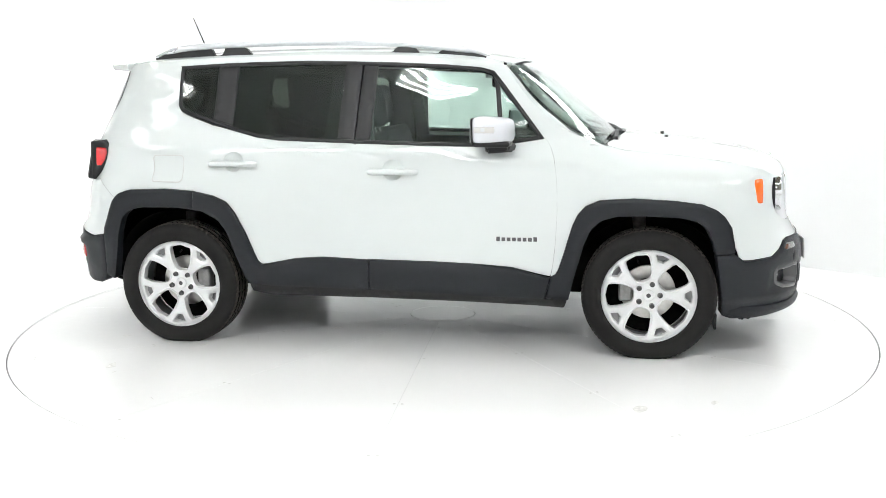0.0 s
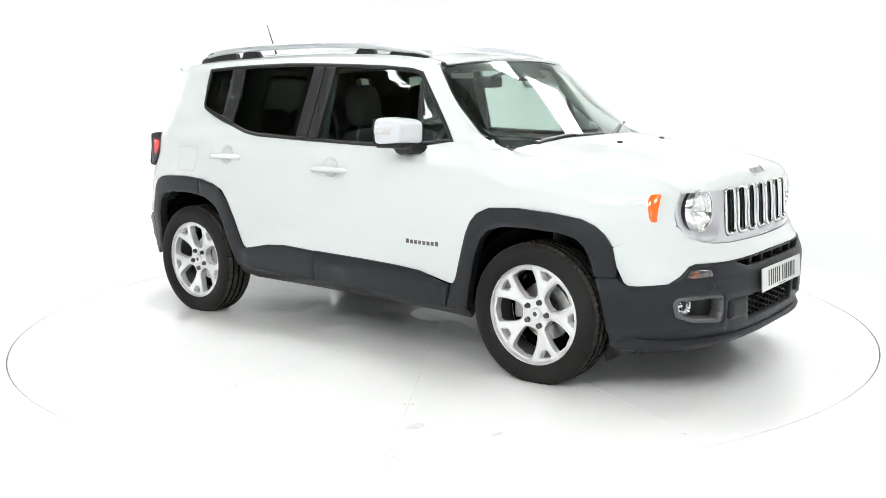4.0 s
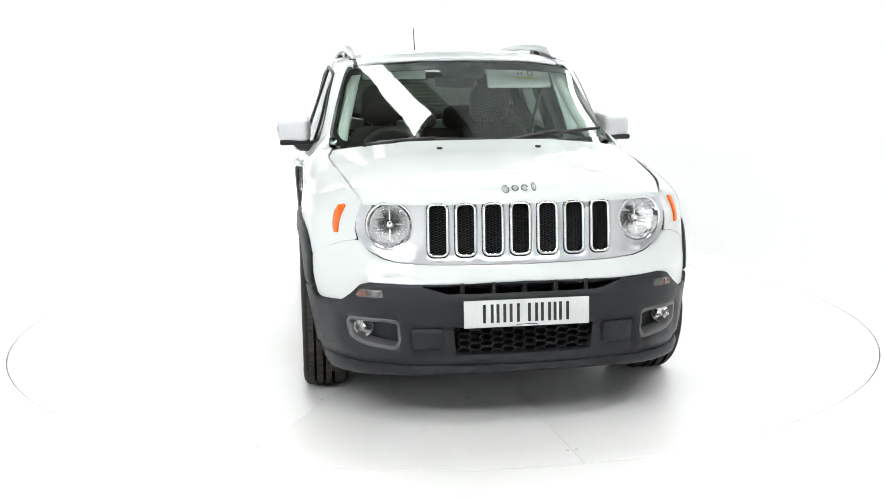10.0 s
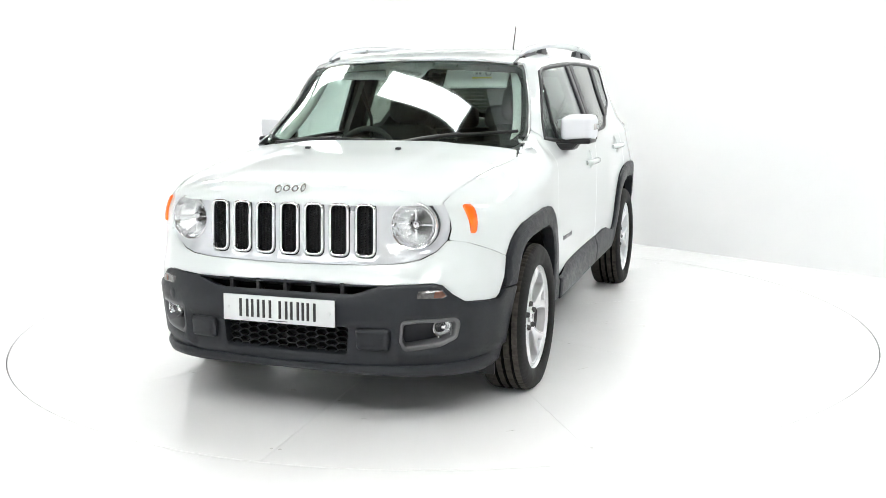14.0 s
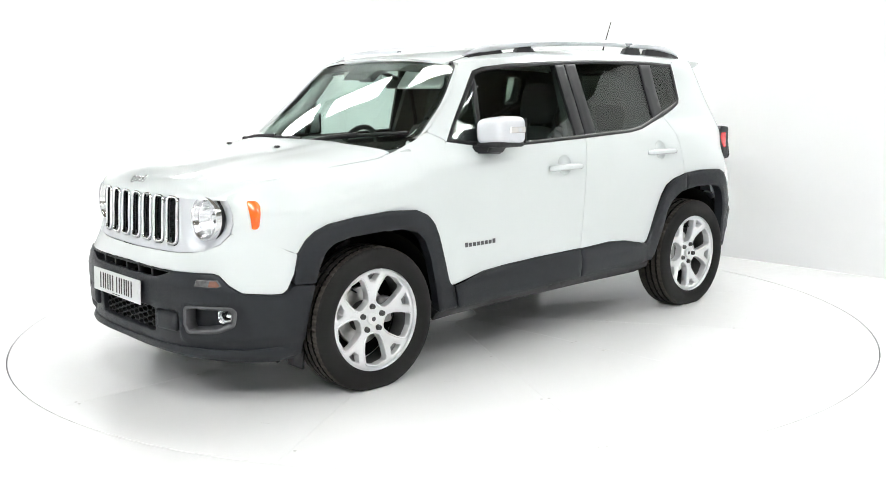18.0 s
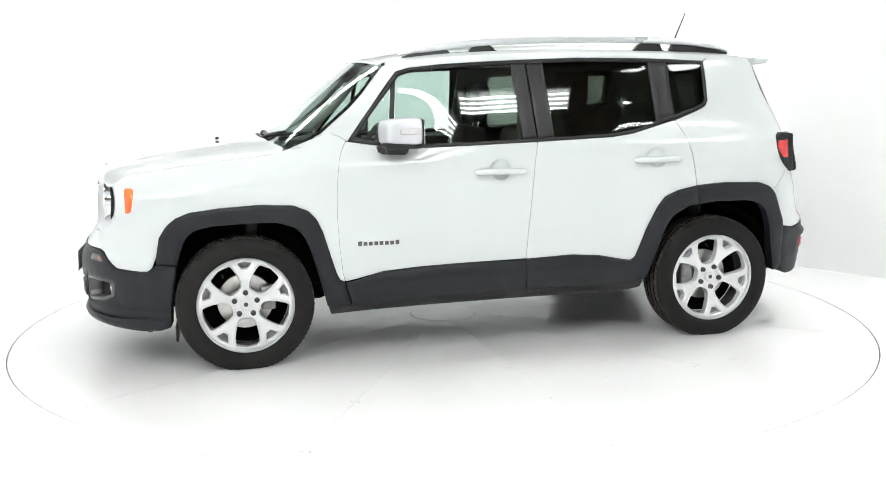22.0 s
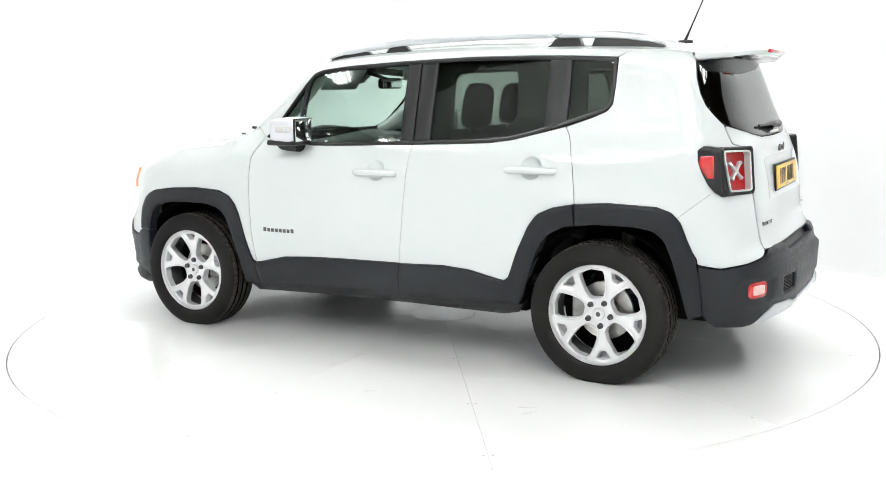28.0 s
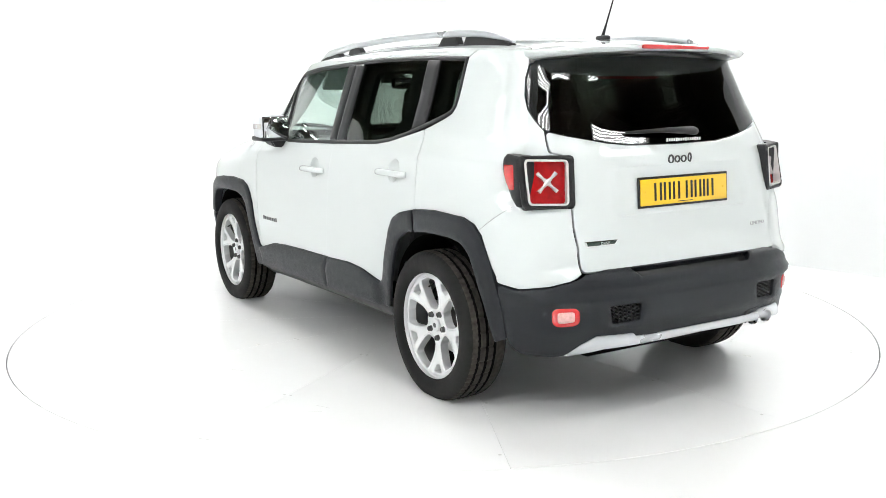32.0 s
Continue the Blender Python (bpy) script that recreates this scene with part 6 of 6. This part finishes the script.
        ob.scale = (1.12, 1.0, 1.12)
    ob = new("brake_caliper", WHEEL["caliper"])
    ob.parent = car
    ob.matrix_local = pose(x + (.115 if x < 0 else -.115), sg * .775, .345)
    tagged(ob, "dark cast brake caliper")
    # valve
    px, pz = polar(.19, 90)
    tube("valve", [(px, .05, pz), (px, .078, pz - .012)], .004, M_TRIM, root, 8)
    return root


for nm, x, sg, ph in (("front_wheel", 1.285, 1, 36), ("front_wheel", 1.285, -1, 18), ("rear_wheel", -1.285, 1, 9), ("rear_wheel", -1.285, -1, -4)):
    build_wheel(nm, x, sg, ph)
    # arch liner
    vs, fs = [], []
    n = 28
    for i in range(n + 1):
        a = math.pi * (.0 + 1.0 * i / n)
        r = .405
        for y in (.50, .70, .866):
            lx, lz = x + r * math.cos(a), .345 + r * math.sin(a) * .985
            vs.append((lx, sg * min(y, side_y(lx, lz) - .035), lz))
    for i in range(n):
        for k in range(2):
            fs.append((i * 3 + k, i * 3 + k + 1, i * 3 + 4 + k, i * 3 + 3 + k))
    vs.append((x, sg * .50, .34))
    c = len(vs) - 1
    for i in range(n):
        fs.append((i * 3, i * 3 + 3, c))
    mesh_object("arch_liner", vs, fs, M_DARK, car, label="black wheel arch liner")
    # suspension arm and axle stub
    tube("axle", [(x, sg * .30, .33), (x, sg * .76, .34)], .03, M_IRON, car, 12, "dark axle shaft")
    tube("strut", [(x - .02, sg * .60, .34), (x - .05, sg * .56, .70)], .035, M_IRON, car, 12, "dark suspension strut")

# floor pan, sump and exhaust box
bm = bmesh.new()
box_bm(bm, -.03, 0, .32, 1.70, 1.50, .10, .03)
part("floor_pan", bm, M_DARK, car, "black floor pan")
for nm, cx, sx in (("engine_tray", 1.33, 1.0), ("rear_floor", -1.35, 1.1)):
    bm = bmesh.new()
    box_bm(bm, cx, 0, .33, sx, .98, .16, .04)
    part(nm, bm, M_DARK, car, "black underside tray")
bm = bmesh.new()
box_bm(bm, -1.72, -.1, .36, .26, .9, .16, .05, None, 3)
part("silencer", bm, M_IRON, car, "dull exhaust silencer box")
# inner shell behind the front and rear panels
bm = bmesh.new()
box_bm(bm, 1.62, 0, .66, .55, 1.02, .50, .03)
part("engine_bay", bm, M_DARK, car, "dark engine bay filling")
bm = bmesh.new()
box_bm(bm, -1.83, 0, .60, .12, 1.10, .40, .03)
part("rear_panel", bm, M_DARK, car, "dark inner rear panel")


# ---------------------------------------------------------------- interior
def soft_box(name, c, s, material, parent, r, m=None, label="", taper=0.0, bulge=0.0):
    """A padded block: rounded, a little tapered towards the top and bulged."""
    bm = bmesh.new()
    bmesh.ops.create_cube(bm, size=1)
    bmesh.ops.bevel(bm, geom=bm.edges[:], offset=r, segments=4, affect="EDGES", profile=.55)
    for v in bm.verts:
        x, y, z = v.co
        k = 1 - taper * (z + .5)
        v.co = Vector((x * s[0] * (1 + bulge * (1 - 4 * z * z)), y * s[1] * k, z * s[2]))
    t = Matrix.Translation(c)
    bmesh.ops.transform(bm, matrix=t @ m if m is not None else t, verts=bm.verts[:])
    return part(name, bm, material, parent, label, sharp=60)


def seat(x, y, wide=.50, top=1.16, front=True):
    root = new("front_seat" if front else "rear_seat")
    root.parent = car
    tagged(root, "black cloth seat with headrest")
    soft_box("cushion", (x + .26, y, .62), (.52, wide, .17), M_SEAT, root, .16, pose(0, 0, 0, 0, -6, 0))
    back_h = top - .62
    soft_box("backrest", (x - .03, y, .62 + back_h / 2), (.16, wide, back_h), M_SEAT, root, .18, pose(0, 0, 0, 0, -12, 0), taper=.18)
    hx = x - .03 - .115 * (1 if front else .9)
    for yy in ([y] if front else [y - .29, y, y + .29] if wide > 1 else [y]):
        soft_box("headrest", (hx, yy, top + (.135 if front else .085)), (.10, .27 if front else .25, .245 if front else .17), M_SEAT, root, .34, pose(0, 0, 0, 0, -8, 0), taper=.12)
        for dy in (-.06, .06):
            tube("headrest_post", [(hx + .03, yy + dy, top - .06), (hx + .005, yy + dy, top + .06)], .006, M_CHROME, root, 8)
    return root


seat(-.125, -.36)
seat(-.25, .36)
seat(-1.02, 0, 1.24, 1.10, False)

# dashboard: a shaped block with a brow over the dials
vs, fs = [], []
prof = [(1.06, .95), (1.10, 1.045), (.98, 1.075), (.80, 1.085), (.66, 1.075), (.585, 1.035), (.565, .96), (.60, .82), (.66, .62)]
ny = 34
for j in range(ny + 1):
    y = -.75 + 1.5 * j / ny
    k = math.exp(-((y + .36) / .17) ** 2)
    for i, (x, z) in enumerate(prof):
        curve = .05 * (abs(y) / .75) ** 2
        up = .045 * k if i in (3, 4) else (.02 * k if i in (2, 5) else 0)
        vs.append((x - curve * (1.4 if i < 4 else .6) - (.02 * k if i in (4, 5) else 0), y * (1 if i > 3 else .96), z + up))
n = len(prof)
for j in range(ny):
    for i in range(n - 1):
        fs.append((j * n + i, j * n + i + 1, (j + 1) * n + i + 1, (j + 1) * n + i))
mesh_object("dashboard", vs, fs, M_DASH, car, label="dark moulded dashboard", sharp=60)
for y in (-.64, -.10, .10, .64):
    v, f = lathe([(.055, 0), (.05, .03), (.038, .032), (.034, .01), (0, .008)], 24, "x")
    mesh_object("air_vent", [Vector((.575 - a, y + b, .985 + c)) for a, b, c in v], f, M_TRIM, car, label="round black air vent")
# steering wheel, on the right-hand side
stw = new("steering_wheel")
stw.parent = car
tagged(stw, "black steering wheel")
M = pose(.46, -.36, 1.00, 0, -24, 0)
tube("wheel_rim", [M @ Vector((0, .185 * math.cos(a), .180 * math.sin(a))) for a in np.linspace(0, 2 * math.pi, 41)[:-1]], .016, M_DASH, stw, 10, closed=True)
bm = bmesh.new()
box_bm(bm, .015, 0, -.01, .05, .15, .13, .03, M, 3)
part("hub_pad", bm, M_DASH, stw)
for a in (0, 180, 270):
    ca, sa = math.cos(radians(a)), math.sin(radians(a))
    tube("spoke", [M @ Vector((.01, .05 * ca, .05 * sa)), M @ Vector((0, .178 * ca, .174 * sa))], [.02, .012], M_SILVER if a != 270 else M_DASH, stw, 8)
tube("steering_column", [M @ Vector((.03, 0, 0)), M @ Vector((.22, 0, -.02))], .045, M_DASH, car, 14, "dark steering column")

# inner mirror and sensor box behind the windscreen
bm = bmesh.new()
box_bm(bm, .40, .0, 1.425, .035, .235, .066, .016, pose(0, 0, 0, 0, 0, 0), 3)
part("inner_mirror", bm, M_TRIM, car, "black inner mirror")
bm = bmesh.new()
box_bm(bm, .381, .0, 1.425, .004, .21, .05, .001)
part("inner_mirror_glass", bm, M_MIRROR, car, "mirror glass")
tube("mirror_stalk", [(.42, 0, 1.45), (.58, 0, 1.50)], .012, M_TRIM, car, 8, "black mirror stalk")
bm = bmesh.new()
box_bm(bm, .60, .0, 1.478, .13, .13, .035, .012, pose(0, 0, 0))
bmesh.ops.rotate(bm, verts=bm.verts[:], cent=(.60, 0, 1.478), matrix=Euler((0, radians(38), 0)).to_matrix())
part("sensor_box", bm, M_TRIM, car, "black sensor cover")


# sun visors, pale cloth
for y, down in ((.345, True), (-.345, False)):
    v = new("sun_visor")
    v.parent = car
    tagged(v, "pale grey sun visor")
    m = Matrix.Translation((.505 if down else .40, y, 1.452 if down else 1.52)) @ pose(0, 0, 0, 0, 52 if down else 85, 0)
    bm = bmesh.new()
    box_bm(bm, 0, 0, 0, .150, .36, .022, .010, m, 3)
    part("visor_board", bm, M_LINER, v)
    if down:
        bm = bmesh.new()
        box_bm(bm, -.012, .035, .0125, .052, .115, .001, 0, m)
        part("visor_label", bm, M_LABELW, v, "white airbag label")
        bm = bmesh.new()
        box_bm(bm, .018, .035, .0132, .010, .112, .001, 0, m)
        part("label_band", bm, M_LABEL, v, "yellow label band")
        vv, ff = lathe([(.013, .0002), (.018, .0002), (.018, .0008), (.013, .0008)], 24, "z", True)
        mesh_object("label_sign", [m @ (Vector((a - .013, b + .068, c + .0135))) for a, b, c in vv], ff, M_INK, v)
        for dy in (.0, .02):
            bm = bmesh.new()
            box_bm(bm, -.012, dy, .0133, .012, .012, .0008, 0, m)
            part("label_mark", bm, M_BADGE, v)


# headliner and trims
def liner(u, w):
    x = -1.62 + (.50 + 1.62) * u
    y = (2 * w - 1) * .60
    return (x, y, roof_z(x, y) - .04 - .01 * abs(2 * w - 1))


grid_panel("headliner", liner, 24, 16, M_LINER, car, "pale grey headliner", thick=.01)
for sgn in (1, -1):
    sm = side_map(sgn)
    inn = lambda x, z, s=sgn: (x, s * (side_y(x, z) - .045), z)
    o = [(.96, 1.12), (.77, 1.12), (.66, 1.25), (.53, 1.41), (.475, 1.475), (.40, 1.492), (-.2, 1.53), (-1.3, 1.52), (-1.3, 1.55), (-.5, 1.565), (.2, 1.545), (.45, 1.515), (.56, 1.44), (.70, 1.30), (.84, 1.20)]
    skin("pillar_trim", fillet(o, .01), inn, MID, M_LINER, car, "pale grey pillar trim", step=.04, thick=.01)
    zz = (1.13, 1.17, 1.22, 1.28, 1.34, 1.40, 1.46, 1.50)
    tube("screen_pillar_trim", [(screen_edge_x(z) - .035, sgn * (screen_edge_y(z) - .062), z - .015) for z in zz], [.03, .036, .038, .038, .036, .034, .032, .028], M_LINER, car, 12, "pale grey windscreen pillar trim")
    # one dark inner side trim: the centre pillar, the rear window frame and the rear pillar, with rounded openings
    rear_open = fillet([(-.415, 1.475), (-.77, 1.482), (-.80, 1.25), (-.72, 1.155), (-.445, 1.128)], .045)
    quarter_open = fillet([(-1.130, 1.476), (-1.258, 1.474), (-1.266, 1.292), (-1.152, 1.272)], .022)
    o = [(-.205, 1.53), (-1.36, 1.535), (-1.36, 1.27), (-1.20, 1.20), (-1.0, 1.13), (-.7, 1.08), (-.165, 1.07), (-.19, 1.30)]
    skin("inner_side_trim", o, inn, MID, M_DASH, car, "dark inner trim round the rear side windows", step=.04, thick=.03, holes=[rear_open, quarter_open])
    o = [(.80, 1.10), (.80, .45), (-.9, .45), (-1.10, .9), (-1.08, 1.16), (-.95, 1.14), (-.7, 1.095), (.3, 1.065), (.6, 1.08)]
    skin("door_lining", o, lambda x, z, s=sgn: (x, s * (side_y(x, z) - .06), z), MID, M_DASH, car, "dark door lining", step=.08, thick=.02)
    W = REAR
    q = [W.by_x(x, z) for x, z in ((-1.02, .82), (-1.02, 1.16), (-1.2, 1.24), (-1.33, 1.30), (-1.31, 1.52), (-1.45, 1.54))] + [W.by_y(.56, 1.50), W.by_y(.60, 1.40), W.by_y(.62, 1.27), W.by_y(.575, 1.18), W.by_y(.56, .82)]
    skin("quarter_lining", q, lambda s, z, g=sgn: (lambda p: (p[0] * .985, g * (p[1] - .045), z))(W.at(s, z)), MID, M_DASH, car, "dark quarter lining", step=.06, thick=.01)
    # unseen dark sheet added behind the wing seams, so that the gaps stay black
    o = [(1.86, .80), (1.88, .90), (1.6, .985), (1.2, 1.03), (.98, 1.08), (.80, 1.12), (.76, 1.05), (.77, .5), (.83, .55), (.87, .74), (.95, .86), (1.6, .85), (1.72, .72)]
    skin("wing_seam_sheet", o, lambda x, z, s=sgn: (x, s * (side_y(x, z) - .03), z), MID, M_DARK, car, "dark sheet added behind the wing seams", step=.06, thick=.01)
    tube("seat_belt", [(-.27, sgn * .70, 1.40), (-.24, sgn * .62, 1.20), (-.2, sgn * .60, .7)], .012, M_CARPET, car, 6, "black seat belt")


def under_bonnet(u, w):
    x, y, z = bonnet(.02 + .95 * u, w)
    return (x, y * 1.03, z - .035)


grid_panel("bonnet_inner", under_bonnet, 10, 12, M_DARK, car, "dark bonnet underside")
bm = bmesh.new()
box_bm(bm, -.35, 0, .44, 2.3, 1.5, .05, .02)
part("cabin_floor", bm, M_CARPET, car, "black cabin carpet")
bm = bmesh.new()
box_bm(bm, -1.45, 0, .80, .75, 1.30, .05, .02)
part("boot_floor", bm, M_CARPET, car, "black boot floor")
bm = bmesh.new()
box_bm(bm, -1.42, 0, 1.07, .60, 1.28, .03, .01)
part("parcel_shelf", bm, M_CARPET, car, "black parcel shelf")
bm = bmesh.new()
box_bm(bm, .62, 0, .75, .06, 1.40, .55, .02)
part("bulkhead", bm, M_DASH, car, "dark bulkhead under the dashboard")
# heater lines on the rear window
for k in range(9):
    z = 1.215 + k * .029
    ww = .52 - .03 * abs(k - 4) / 4
    tube("heater_line", [(tail(y, z) + .012, y, z) for y in np.linspace(-ww, ww, 13)], .0009, M_BADGE, tailgate, 4)


# ---------------------------------------------------------------- movement
def motions():
    rows_table, rows_car = [], []
    for t in range(0, int(CLIP) + 1, 2):
        spin = pose(0, 0, 0, 0, 0, TURN_START + TURN_RATE * t)
        rows_table.append((float(t), spin))
        rows_car.append((float(t), spin @ pose(CAR_X, CAR_Y, 0)))
    walk(turntable, rows_table)
    walk(car, rows_car)


motions()
